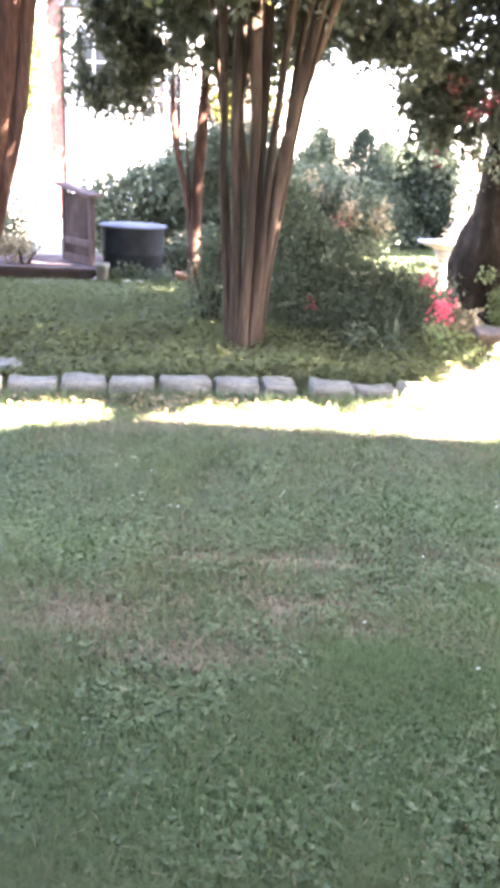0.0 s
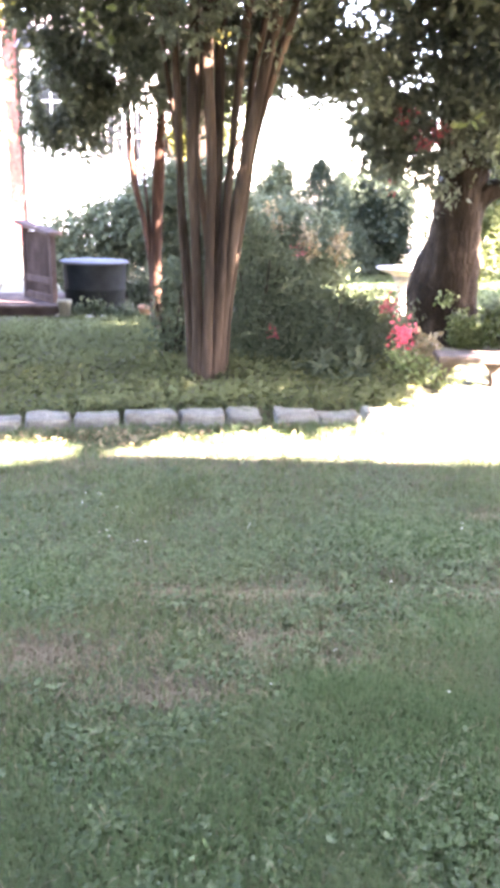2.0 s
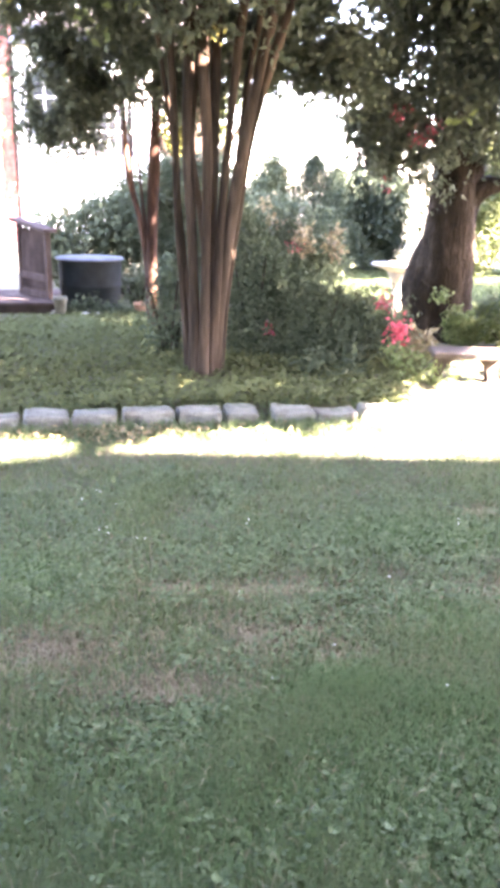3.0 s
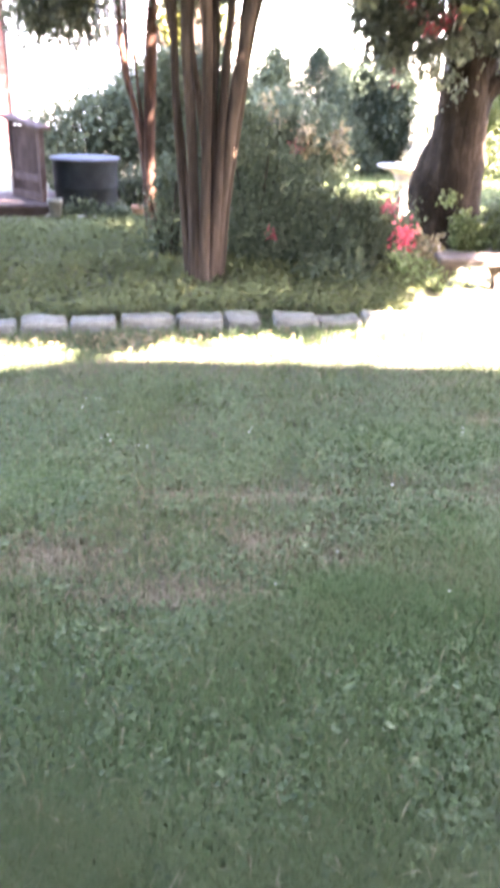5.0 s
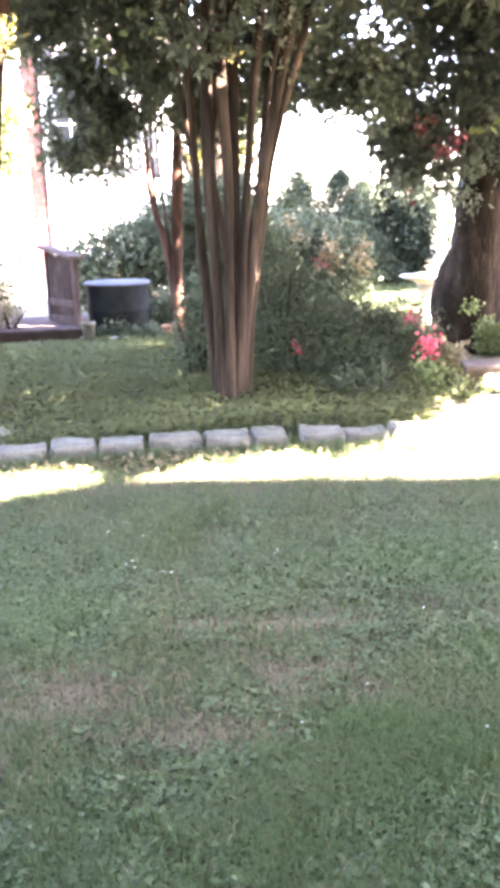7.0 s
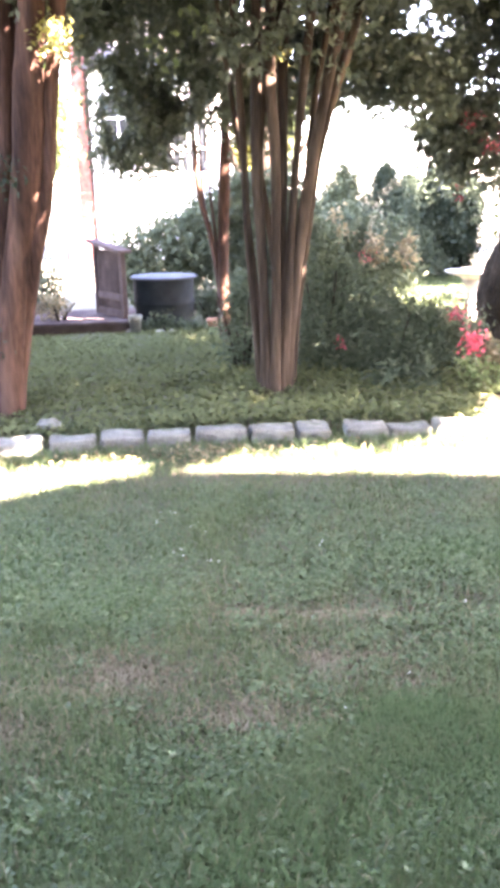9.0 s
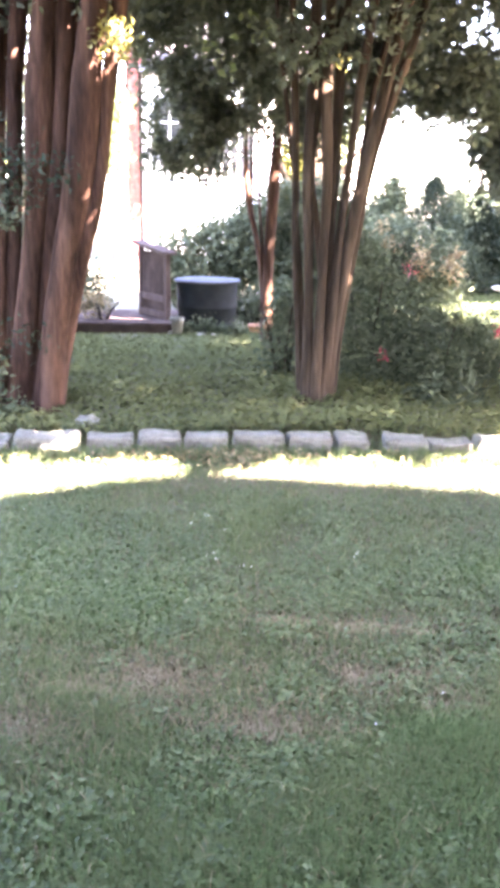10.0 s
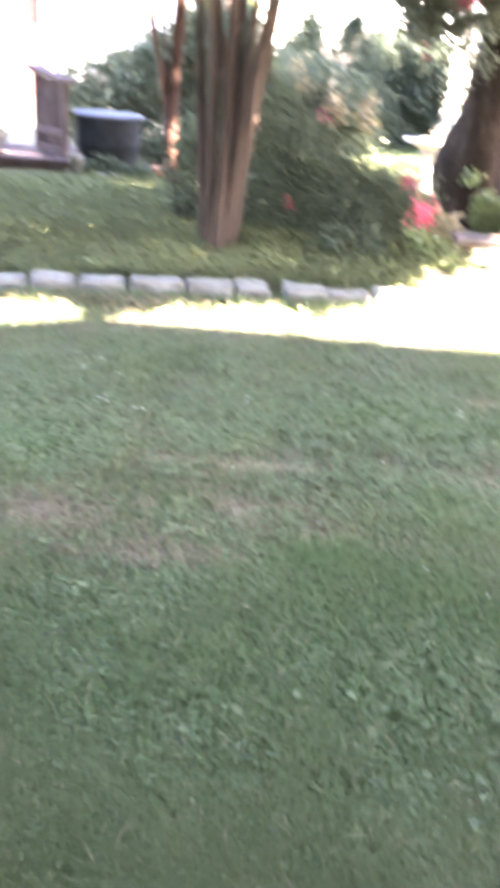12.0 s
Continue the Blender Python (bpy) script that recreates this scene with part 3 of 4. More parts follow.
centre_clump = crape_myrtle("multi-stemmed tree with smooth brown bark", [
    at_depth(6.22, 0.02, [(-0.16, 0.0), (-0.165, 0.58), (-0.185, 1.23), (-0.214, 1.79), (-0.21, 2.43), (-0.20, 2.98)], 0.040),
    at_depth(6.34, 0.03, [(-0.20, 0.0), (-0.245, 0.57), (-0.295, 1.23), (-0.312, 1.79), (-0.345, 2.43), (-0.38, 2.98)], 0.027),
    at_depth(6.20, 0.02, [(-0.10, 0.0), (-0.085, 0.58), (-0.075, 1.23), (-0.070, 1.79), (-0.11, 2.43), (-0.10, 2.98)], 0.038),
    at_depth(6.27, 0.03, [(-0.055, 0.0), (-0.03, 0.58), (-0.028, 1.23), (-0.020, 1.79), (-0.015, 2.43), (0.01, 2.98)], 0.036),
    at_depth(6.24, 0.02, [(-0.03, 0.0), (0.0, 0.58), (0.035, 1.24), (0.076, 1.79), (0.14, 2.43), (0.20, 2.98)], 0.033),
    at_depth(6.28, 0.01, [(0.0, 0.0), (0.03, 0.58), (0.105, 1.24), (0.190, 1.79), (0.315, 2.40), (0.43, 2.98)], 0.045),
    at_depth(6.36, 0.0, [(0.03, 0.0), (0.070, 0.63), (0.155, 1.24), (0.230, 1.79), (0.300, 2.10), (0.40, 2.45), (0.53, 2.85)], 0.034),
    at_depth(6.42, 0.03, [(-0.17, 0.0), (-0.21, 0.58), (-0.27, 1.23), (-0.33, 1.79), (-0.42, 2.43), (-0.50, 2.98)], 0.017),
    at_depth(6.46, 0.02, [(-0.06, 0.0), (-0.05, 0.6), (-0.12, 1.3), (-0.20, 1.9), (-0.13, 2.5), (-0.02, 3.0)], 0.026),
    at_depth(6.44, 0.02, [(0.02, 0.0), (0.06, 0.6), (0.13, 1.2), (0.175, 1.8), (0.24, 2.4), (0.36, 3.0)], 0.028),
], [(-0.41, 7.08, 2.60, 0.40, 0.30, 0.50), (0.04, 7.09, 2.58, 0.40, 0.30, 0.46), (0.44, 7.09, 2.74, 0.36, 0.30, 0.42), (-0.77, 6.97, 2.97, 0.50, 0.35, 0.50), (0.83, 7.00, 2.88, 0.50, 0.40, 0.46), (-0.01, 6.59, 3.90, 1.40, 1.00, 0.70),
    (-0.25, 6.05, 2.78, 0.30, 0.12, 0.30), (0.25, 6.0, 2.75, 0.30, 0.12, 0.30),
    (0.62, 7.0, 2.48, 0.20, 0.2, 0.16), (0.86, 7.0, 2.44, 0.22, 0.2, 0.16), (1.10, 7.0, 2.42, 0.22, 0.2, 0.20), (0.40, 7.0, 2.60, 0.2, 0.2, 0.18), (-0.30, 7.1, 2.30, 0.22, 0.2, 0.20), (-0.05, 7.1, 2.30, 0.25, 0.2, 0.20), (0.17, 7.1, 2.34, 0.20, 0.2, 0.20)], 2350, 0.36)

crape_myrtle("slender tree with sunlit orange-brown bark", [
    rising([(-0.68, 8.72, 0.0), (-0.685, 8.72, 0.78), (-0.67, 8.72, 1.35), (-0.638, 8.70, 1.89), (-0.62, 8.70, 2.4)], 0.055),
    rising([(-0.71, 8.76, 0.2), (-0.74, 8.74, 0.75), (-0.80, 8.72, 1.20), (-0.90, 8.71, 1.60), (-0.936, 8.70, 1.88), (-0.95, 8.70, 2.3)], 0.029),
    rising([(-0.70, 8.80, 0.3), (-0.74, 8.77, 1.0), (-0.79, 8.74, 1.55), (-0.817, 8.72, 1.88), (-0.83, 8.72, 2.3)], 0.015),
    rising([(-0.72, 8.80, 0.3), (-0.78, 8.80, 0.9), (-0.87, 8.78, 1.5), (-0.90, 8.76, 2.2)], 0.014),
], [(-1.37, 7.83, 2.23, 0.27, 0.39, 0.41), (-1.48, 7.82, 2.54, 0.27, 0.39, 0.44), (-1.22, 8.02, 2.35, 0.29, 0.39, 0.41), (-0.89, 8.13, 2.79, 0.33, 0.34, 0.41), (-1.35, 7.92, 2.67, 0.44, 0.39, 0.29), (-1.49, 8.12, 3.40, 0.98, 0.78, 0.49),
    (-1.55, 7.85, 2.10, 0.22, 0.25, 0.26), (-1.18, 7.9, 2.50, 0.25, 0.25, 0.30), (-0.98, 7.95, 2.45, 0.22, 0.25, 0.26), (-0.80, 8.0, 2.62, 0.2, 0.25, 0.26), (-1.66, 7.9, 2.72, 0.15, 0.25, 0.34), (-1.60, 7.9, 3.02, 0.25, 0.3, 0.3)], 1550, 0.42, RED_BARK)

left_clump = crape_myrtle("broad clump of reddish-brown tree stems", [
    at_depth(5.60, 0.0, [(-2.08, 0.0), (-2.02, 0.50), (-1.90, 1.12), (-1.775, 1.70), (-1.69, 2.35), (-1.63, 2.75)], 0.098),
    at_depth(5.64, 0.0, [(-2.03, 0.0), (-1.945, 0.51), (-1.80, 1.13), (-1.64, 1.70), (-1.55, 2.35), (-1.475, 2.75)], 0.054),
    at_depth(5.63, 0.0, [(-2.17, 0.0), (-2.12, 0.50), (-2.03, 1.12), (-1.94, 1.70), (-1.86, 2.34), (-1.83, 2.75)], 0.062),
    at_depth(5.61, 0.0, [(-2.28, 0.0), (-2.23, 0.49), (-2.14, 1.11), (-2.06, 1.69), (-2.01, 2.34), (-1.96, 2.75)], 0.090),
    at_depth(5.66, 0.0, [(-2.38, 0.0), (-2.34, 0.49), (-2.30, 1.11), (-2.25, 1.69), (-2.21, 2.34), (-2.16, 2.75)], 0.056),
    at_depth(5.60, 0.0, [(-2.48, 0.0), (-2.43, 0.48), (-2.385, 1.10), (-2.335, 1.69), (-2.35, 2.34), (-2.32, 2.75)], 0.052),
    at_depth(5.64, 0.0, [(-2.60, 0.0), (-2.59, 0.47), (-2.57, 1.10), (-2.53, 1.68), (-2.46, 2.34), (-2.44, 2.75)], 0.055),
    at_depth(5.62, 0.0, [(-2.72, 0.0), (-2.70, 0.47), (-2.68, 1.09), (-2.66, 1.68), (-2.63, 2.34), (-2.60, 2.75)], 0.062),
    at_depth(5.68, 0.0, [(-2.84, 0.0), (-2.84, 0.5), (-2.84, 1.1), (-2.82, 1.7), (-2.80, 2.3), (-2.78, 2.8)], 0.070),
    at_depth(5.86, 0.0, [(-2.16, 0.0), (-2.10, 0.5), (-2.02, 1.1), (-1.99, 1.7), (-1.93, 2.3), (-1.84, 2.8)], 0.040),
    at_depth(5.88, 0.0, [(-2.36, 0.0), (-2.33, 0.5), (-2.25, 1.1), (-2.16, 1.7), (-2.08, 2.3), (-2.04, 2.8)], 0.036),
    at_depth(5.90, 0.0, [(-2.60, 0.0), (-2.56, 0.5), (-2.50, 1.1), (-2.46, 1.7), (-2.41, 2.3), (-2.36, 2.8)], 0.040),
], [(-2.42, 5.88, 3.18, 1.13, 0.56, 0.56), (-3.16, 6.06, 2.77, 0.66, 0.56, 0.66), (-1.68, 5.99, 3.40, 0.85, 0.66, 0.66), (-2.51, 6.54, 2.80, 0.56, 0.38, 0.47)], 900, bark=RED_BARK)
foliage("sprig", [(-0.20, -0.10, 1.62, 0.12, 0.05, 0.2), (-0.45, -0.12, 0.42, 0.3, 0.05, 0.15)], 40, 9, 0.05, 0.055, CROWN_LEAF, left_clump, hollow=0.1, label="leafy shoots on the stems")["kind"] = "stuff"
# some real shoots; their dark leaf colour also paints the shade across the stems
foliage("sprig", [(-0.10, -0.15, 1.82, 0.20, 0.04, 0.16), (0.20, -0.15, 1.80, 0.20, 0.04, 0.09), (-0.20, -0.15, 1.56, 0.14, 0.04, 0.20), (-0.38, -0.15, 0.60, 0.22, 0.05, 0.08), (-0.05, -0.15, 0.62, 0.16, 0.05, 0.06)], 62, 9, 0.08, 0.05, CONIFER_LEAF, left_clump, hollow=0.1, label="leafy shoots across the stems, coloured dark for the shade there")["kind"] = "stuff"
# sprigs that look sunlit through their leaf colour
blossom(left_clump, (0.61, -0.12, 2.60), 0.12, 170, 0.048, SUNLIT_YELLOW, "sprig of leaves coloured yellow-green as if sunlit")
blossom(left_clump, (0.76, -0.12, 2.98), 0.10, 80, 0.05, SUNLIT_YELLOW, "sprig of leaves coloured yellow-green as if sunlit")
# lit sprigs in the shaded crown, their light painted with the paler leaf
for spot in ((-0.83, 0.25, 2.72), (-0.70, 0.25, 2.58), (-0.36, 0.0, 2.78), (-0.52, 0.1, 2.85)):
    blossom(centre_clump, spot, 0.09, 9, 0.085, LIGHT_LEAF, "sprig of large green leaves coloured as if sunlit")
blossom(centre_clump, (0.115, -0.06, 2.58), 0.055, 22, 0.045, SUNLIT_YELLOW, "sprig of leaves coloured yellow as if sunlit")


def old_tree():
    base = Vector((2.54, 8.76, 0.0))
    tree = thing("old_tree", "large old tree with dark furrowed bark and climbing vine", "tree", base)
    rel = lambda pts: [Vector(p) - base for p in pts]
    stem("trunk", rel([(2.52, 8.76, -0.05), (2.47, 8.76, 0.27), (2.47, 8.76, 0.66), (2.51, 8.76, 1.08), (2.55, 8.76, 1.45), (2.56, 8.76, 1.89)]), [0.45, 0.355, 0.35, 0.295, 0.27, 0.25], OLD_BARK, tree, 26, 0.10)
    stem("limb", rel([(2.56, 8.76, 1.51), (2.42, 8.65, 2.15), (2.28, 8.43, 3.0), (1.9, 8.0, 4.5)]), [0.21, 0.17, 0.15, 0.10], OLD_BARK, tree, 16)
    stem("limb", rel([(2.55, 8.76, 1.15), (2.70, 8.73, 1.52), (2.97, 8.67, 1.67), (3.42, 8.60, 1.70), (4.25, 8.25, 2.05), (4.77, 7.82, 3.01)]), [0.23, 0.14, 0.095, 0.085, 0.08, 0.08], OLD_BARK, tree, 16)
    stem("limb", rel([(2.60, 8.76, 1.73), (2.78, 8.87, 2.6), (2.99, 8.98, 3.9), (3.14, 8.88, 5.4)]), [0.18, 0.15, 0.12, 0.085], OLD_BARK, tree, 16)
    # two long limbs added out of view to carry the shading crown
    stem("limb", rel([(1.9, 8.0, 4.5), (2.56, 6.5, 4.74), (3.44, 5.22, 4.67), (4.11, 3.94, 4.59)]), [0.10, 0.075, 0.055, 0.03], OLD_BARK, tree, 10)
    stem("limb", rel([(4.77, 7.82, 3.01), (4.96, 6.54, 3.99), (4.73, 5.46, 4.62), (4.52, 4.38, 5.04)]), [0.085, 0.065, 0.055, 0.03], OLD_BARK, tree, 10)
    stem("limb", rel([(2.54, 8.65, 1.99), (2.11, 8.59, 1.92), (1.79, 8.53, 1.84), (1.42, 8.47, 1.87)]), [0.055, 0.038, 0.027, 0.01], OLD_BARK, tree, 8)
    stem("vine", rel([(2.62, 8.36, 0.0), (2.54, 8.36, 0.25), (2.46, 8.36, 0.40), (2.32, 8.36, 0.57), (2.17, 8.38, 0.68)]), [0.013, 0.011, 0.009, 0.007, 0.004], OLD_BARK, tree, 6, label="thin climbing vine stem")
    foliage("vine_leaves", [(0.04, -0.47, 0.20, 0.16, 0.05, 0.22), (0.16, -0.46, 0.16, 0.18, 0.07, 0.20), (-0.04, -0.44, 0.33, 0.05, 0.03, 0.10), (-0.18, -0.43, 0.52, 0.07, 0.03, 0.06)], 150, 8, 0.03, 0.060, LIGHT_LEAF, tree, hollow=0.1, label="light green vine leaves at the foot")
    b = [(1.60, 8.53, 2.38, 0.24, 0.27, 0.34), (0.35, 8.51, 2.90, 0.43, 0.32, 0.32), (0.83, 8.52, 2.90, 0.48, 0.32, 0.34), (1.30, 8.52, 2.83, 0.39, 0.32, 0.37), (1.53, 8.42, 2.86, 0.54, 0.43, 0.43), (1.90, 8.37, 2.34, 0.30, 0.32, 0.32), (1.80, 8.42, 1.82, 0.34, 0.22, 0.08), (2.23, 8.32, 1.90, 0.15, 0.22, 0.38),
         (2.20, 8.11, 2.62, 0.54, 0.38, 0.65), (2.78, 8.01, 2.81, 0.65, 0.54, 0.75), (3.47, 8.02, 3.00, 0.75, 0.65, 0.75), (3.23, 8.23, 2.35, 0.54, 0.32, 0.34), (2.12, 8.11, 1.87, 0.17, 0.17, 0.32), (1.94, 8.43, 3.42, 1.40, 0.75, 0.43),
         (1.50, 8.5, 2.15, 0.17, 0.2, 0.32), (1.66, 8.5, 2.05, 0.16, 0.2, 0.30), (1.75, 8.45, 2.5, 0.3, 0.25, 0.35), (2.08, 8.5, 1.62, 0.12, 0.15, 0.22), (1.62, 8.5, 1.85, 0.2, 0.2, 0.14), (1.45, 8.6, 2.30, 0.2, 0.2, 0.30), (1.76, 8.6, 2.12, 0.26, 0.2, 0.34), (1.98, 8.55, 1.95, 0.2, 0.2, 0.26), (2.80, 8.4, 2.02, 0.26, 0.2, 0.16), (3.15, 8.4, 2.00, 0.30, 0.2, 0.18), (3.50, 8.35, 2.08, 0.30, 0.25, 0.22)]
    foliage("crown", [(x - base.x, y - base.y, z, a, c, d) for x, y, z, a, c, d in b], 3600, 14, 0.09, 0.08, OLD_LEAF, tree, lift=0.4, droop=0.7, hollow=0.15, keep=lambda p: ~in_beam(p + np.array(base)) & open_crown(p + np.array(base), 0.19))

    # an added, unseen wide crown, shaped leaf by leaf along the sun's slant to shade the bed; it ends where the sunny
    # strip along the stones and the bench begins
    zones = [(-6.0, 4.3, 3.6, 11.5, 3.25, 4.9, 13500), (-3.9, 1.6, 11.3, 15.0, 5.0, 6.6, 2600), (-1.3, 3.9, 14.0, 17.4, 6.0, 7.6, 3600)]
    per, c = 12, []
    for x0, x1, y0, y1, h0, h1, n in zones:
        sx, sy, h = RNG.uniform(x0, x1, n), RNG.uniform(y0, y1, n), RNG.uniform(h0, h1, n)
        c.append(np.stack([sx + h * SUN.x / SUN.z, sy + h * SUN.y / SUN.z, h], 1))
    c = np.vstack(c)
    p = np.repeat(c, per, 0) + RNG.normal(size=(len(c) * per, 3)) * 0.12
    gx, gy = shade_place(p)
    edge = 4.985 + 0.166 * gx + 0.05 * np.sin(8.3 * gx) + 0.04 * np.sin(19.0 * gx + 1.0) + 0.03 * np.sin(43.0 * gx) - 0.38 * np.exp(-((gx + 0.70) / 0.18) ** 2)
    edge = np.where(gx > 0.8, np.interp(gx, [0.81, 0.96, 1.28, 1.49, 1.74, 1.81, 2.26, 2.43], [5.11, 5.48, 5.71, 6.03, 6.29, 6.88, 7.08, 6.8]), edge)
    sunny = (gx > 1.72) & (gy > 8.63 + 0.26 * gx) & (gy < 14 + 0.4 * gx)
    sunny |= in_beam(p)
    p = p[(gy > edge) & (p[:, 2] > 3.0) & ~sunny] - np.array(base)
    v, f = scatter(p, RNG.uniform(0.09, 0.17, len(p)), OVAL, 1.0, 0.2)
    mesh_object("shade_canopy", v, f, OLD_LEAF, tree)
    for at, n, r in (((1.65, 7.61, 2.21), 36, 0.09), ((1.96, 7.62, 2.09), 50, 0.11), ((1.84, 7.62, 2.02), 30, 0.09), ((1.58, 7.62, 1.60), 9, 0.05)):
        blossom(tree, Vector(at) - base, r, n, 0.04, HAZED_RED, "hanging red blossom cluster, coloured dull as by haze")
    # paler leaf colour gives these sprigs their sunlit look
    for at in ((2.26, 7.57, 2.21), (2.10, 7.57, 2.18), (2.81, 7.47, 2.44), (3.08, 7.47, 2.29)):
        blossom(tree, Vector(at) - base, 0.05, 4, 0.12, LIGHT_LEAF, "sprig of large leaves coloured pale as if sunlit")
    return tree


old_tree()

# ---------------------------------------------------------------- bed planting
def bed_cover():
    n = 105000
    x, deep = RNG.uniform(-4.6, 2.2, n), 0.215 + 5.0 * RNG.uniform(0, 1, n) ** 1.05
    y = stone_line(x) + deep
    d = field(x, y, 1.6, 12.0)
    keep = (RNG.uniform(0, 1, n) < np.clip(0.9 + 0.6 * d, 0.4, 1)) & (x < 1.40 + 0.42 * np.clip(deep - 0.38, 0, 9))
    x, y, d, deep = x[keep], y[keep], d[keep], deep[keep]
    z = 0.08 + RNG.uniform(0.01, 1, len(x)) * (0.05 + 0.08 * np.clip(d + 0.3, 0, 1)) * np.clip((5.1 - deep) / 2.5, 0.15, 1)
    v, f = scatter(np.stack([x, y, z], 1), RNG.uniform(0.022, 0.055, len(x)), OVAL, 1.4)
    tagged(mesh_object("bed_ground_cover", v, f, COVER), "low leafy green ground cover filling the bed", "ground cover", kind="stuff")
    x = RNG.uniform(-4, 1.5, 9000)
    deep = np.abs(RNG.normal(0, 0.10, len(x))) * np.where(RNG.uniform(0, 1, len(x)) < 0.5, 2.6, -1.2) - 0.035
    y = stone_line(x) + deep
    v, f = blades(np.stack([x, y, 0 * x + np.where(deep > 0.215, 0.06, 0)], 1), RNG.uniform(0.035, 0.10, len(x)), 0.0035, 0.9)
    tagged(mesh_object("edging_grass", v, f, GRASS), "longer tufts of grass along the stones", "grass", kind="stuff")


bed_cover()


def shrub(kind_name, label, at, blobs, clumps, per, spread, size, mat, shape=OVAL, group="", lift=0.6, droop=0.3, hollow=0.5, stems=4, height=None, grown=1.0):
    s = thing(kind_name, label, "shrub", at, group)
    s.scale = (grown, grown, grown)
    top = height or max(b[2] for b in blobs)
    for k in range(stems):
        a = 2 * math.pi * k / max(stems, 1) + 0.4
        stem("stem", [(0.05 * math.cos(a), 0.05 * math.sin(a), -0.03), (0.10 * math.cos(a), 0.10 * math.sin(a), top * 0.4), (0.22 * math.cos(a), 0.18 * math.sin(a), top)], [0.02, 0.014, 0.006], OLD_BARK, s, 7)
    foliage("leaves", blobs, clumps, per, spread, size, mat, s, shape, lift, droop, hollow, floor=0.0)
    return s


azalea = shrub("azalea", "dark green shrub with red blossoms behind the stones", (0.99, 7.17, 0.05),
               [(0, 0, 0.35, 0.65, 0.4, 0.33), (-0.55, 0.0, 0.28, 0.35, 0.35, 0.3), (0.45, -0.05, 0.34, 0.35, 0.35, 0.3), (0.0, 0.1, 0.55, 0.45, 0.3, 0.16), (-0.2, -0.3, 0.2, 0.7, 0.2, 0.2)], 1150, 12, 0.05, 0.042, SHRUB_LEAF, grown=1.03, hollow=0.35)
blossom(azalea, (0.57, -0.45, 0.34), 0.10, 150, 0.05)
blossom(azalea, (0.43, -0.45, 0.57), 0.09, 60, 0.045, HAZED_RED)
blossom(azalea, (-0.51, -0.48, 0.34), 0.05, 18, 0.04, HAZED_RED)
shrub("liriope", "arching dark strap-leaved clump", (1.00, 6.40, 0.05), [(0, 0, 0.08, 0.32, 0.2, 0.10)], 45, 9, 0.03, 0.14, SHRUB_LEAF, NARROW, stems=0, lift=0.8, droop=-0.3, grown=1.03)
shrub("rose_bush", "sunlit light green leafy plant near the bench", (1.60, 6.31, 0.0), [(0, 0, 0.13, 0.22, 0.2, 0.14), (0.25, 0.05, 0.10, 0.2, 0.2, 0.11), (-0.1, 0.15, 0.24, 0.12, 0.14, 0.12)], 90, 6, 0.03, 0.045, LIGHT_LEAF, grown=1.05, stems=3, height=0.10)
shrub("fern", "brownish faded fern beside the old tree", (1.86, 7.21, 0.0), [(0, 0, 0.16, 0.2, 0.18, 0.16)], 45, 9, 0.04, 0.08, BROWN_LEAF, stems=3, grown=1.06)
shrub("shade_shrub", "dark shaded shrub behind the brown stems", (0.36, 7.35, 0.05), [(0, 0, 0.45, 0.36, 0.3, 0.42), (-0.05, 0.05, 0.92, 0.28, 0.25, 0.34), (0.25, 0.1, 0.6, 0.25, 0.25, 0.4)], 480, 13, 0.06, 0.048, SHRUB_LEAF, group="shaded shrubs round the stems", hollow=0.2)
shrub("shade_shrub", "low dark leafy shrub beside the brown stems", (-0.42, 7.3, 0.05), [(0, 0, 0.35, 0.24, 0.22, 0.36), (0.1, 0.05, 0.7, 0.18, 0.2, 0.25)], 150, 11, 0.05, 0.06, SHRUB_LEAF, group="shaded shrubs round the stems", hollow=0.2)
shrub("low_shrub", "low light green plants along the edge of the bed", (1.80, 6.20, 0.0), [(-0.18, 0.10, 0.05, 0.14, 0.06, 0.06), (0.05, 0.0, 0.05, 0.16, 0.06, 0.06), (0.26, -0.06, 0.04, 0.12, 0.05, 0.05)], 60, 6, 0.025, 0.04, LIGHT_LEAF, stems=0)
shrub("low_shrub", "dark leafy plant beside the stone bench", (2.62, 6.55, 0.0), [(0, 0, 0.16, 0.20, 0.14, 0.18), (0.22, 0.05, 0.14, 0.18, 0.14, 0.16), (-0.05, 0.05, 0.28, 0.12, 0.10, 0.12)], 110, 8, 0.035, 0.06, SHRUB_LEAF, NARROW, stems=3, height=0.2)
shrub("low_shrub", "dark green leafy shrub beside the old tree", (3.25, 8.95, 0.0), [(0, 0, 0.26, 0.34, 0.2, 0.26), (0.40, 0.0, 0.24, 0.32, 0.2, 0.24), (-0.25, -0.05, 0.18, 0.2, 0.2, 0.2), (0.85, 0.1, 0.26, 0.35, 0.25, 0.26)], 330, 10, 0.05, 0.06, SHRUB_LEAF, stems=4, hollow=0.2)
shrub("ivy_clump", "bright green leafy clump at the tree foot", (3.06, 8.12, 0.0), [(0, 0, 0.22, 0.3, 0.25, 0.25), (0.35, 0.1, 0.15, 0.3, 0.25, 0.18)], 130, 9, 0.04, 0.07, MID_LEAF, grown=1.09)

# ---------------------------------------------------------------- garden things
def bench():
    b = thing("garden_bench", "low brown stone garden bench with arched legs, partly in sunlight", "bench", (2.08, 6.32, 0.0))
    bm = bmesh.new()
    box(bm, (-0.30, -0.16, 0.285), (0.30, 0.16, 0.340), 0.014)
    part("seat", bm, BENCH_STONE, b)
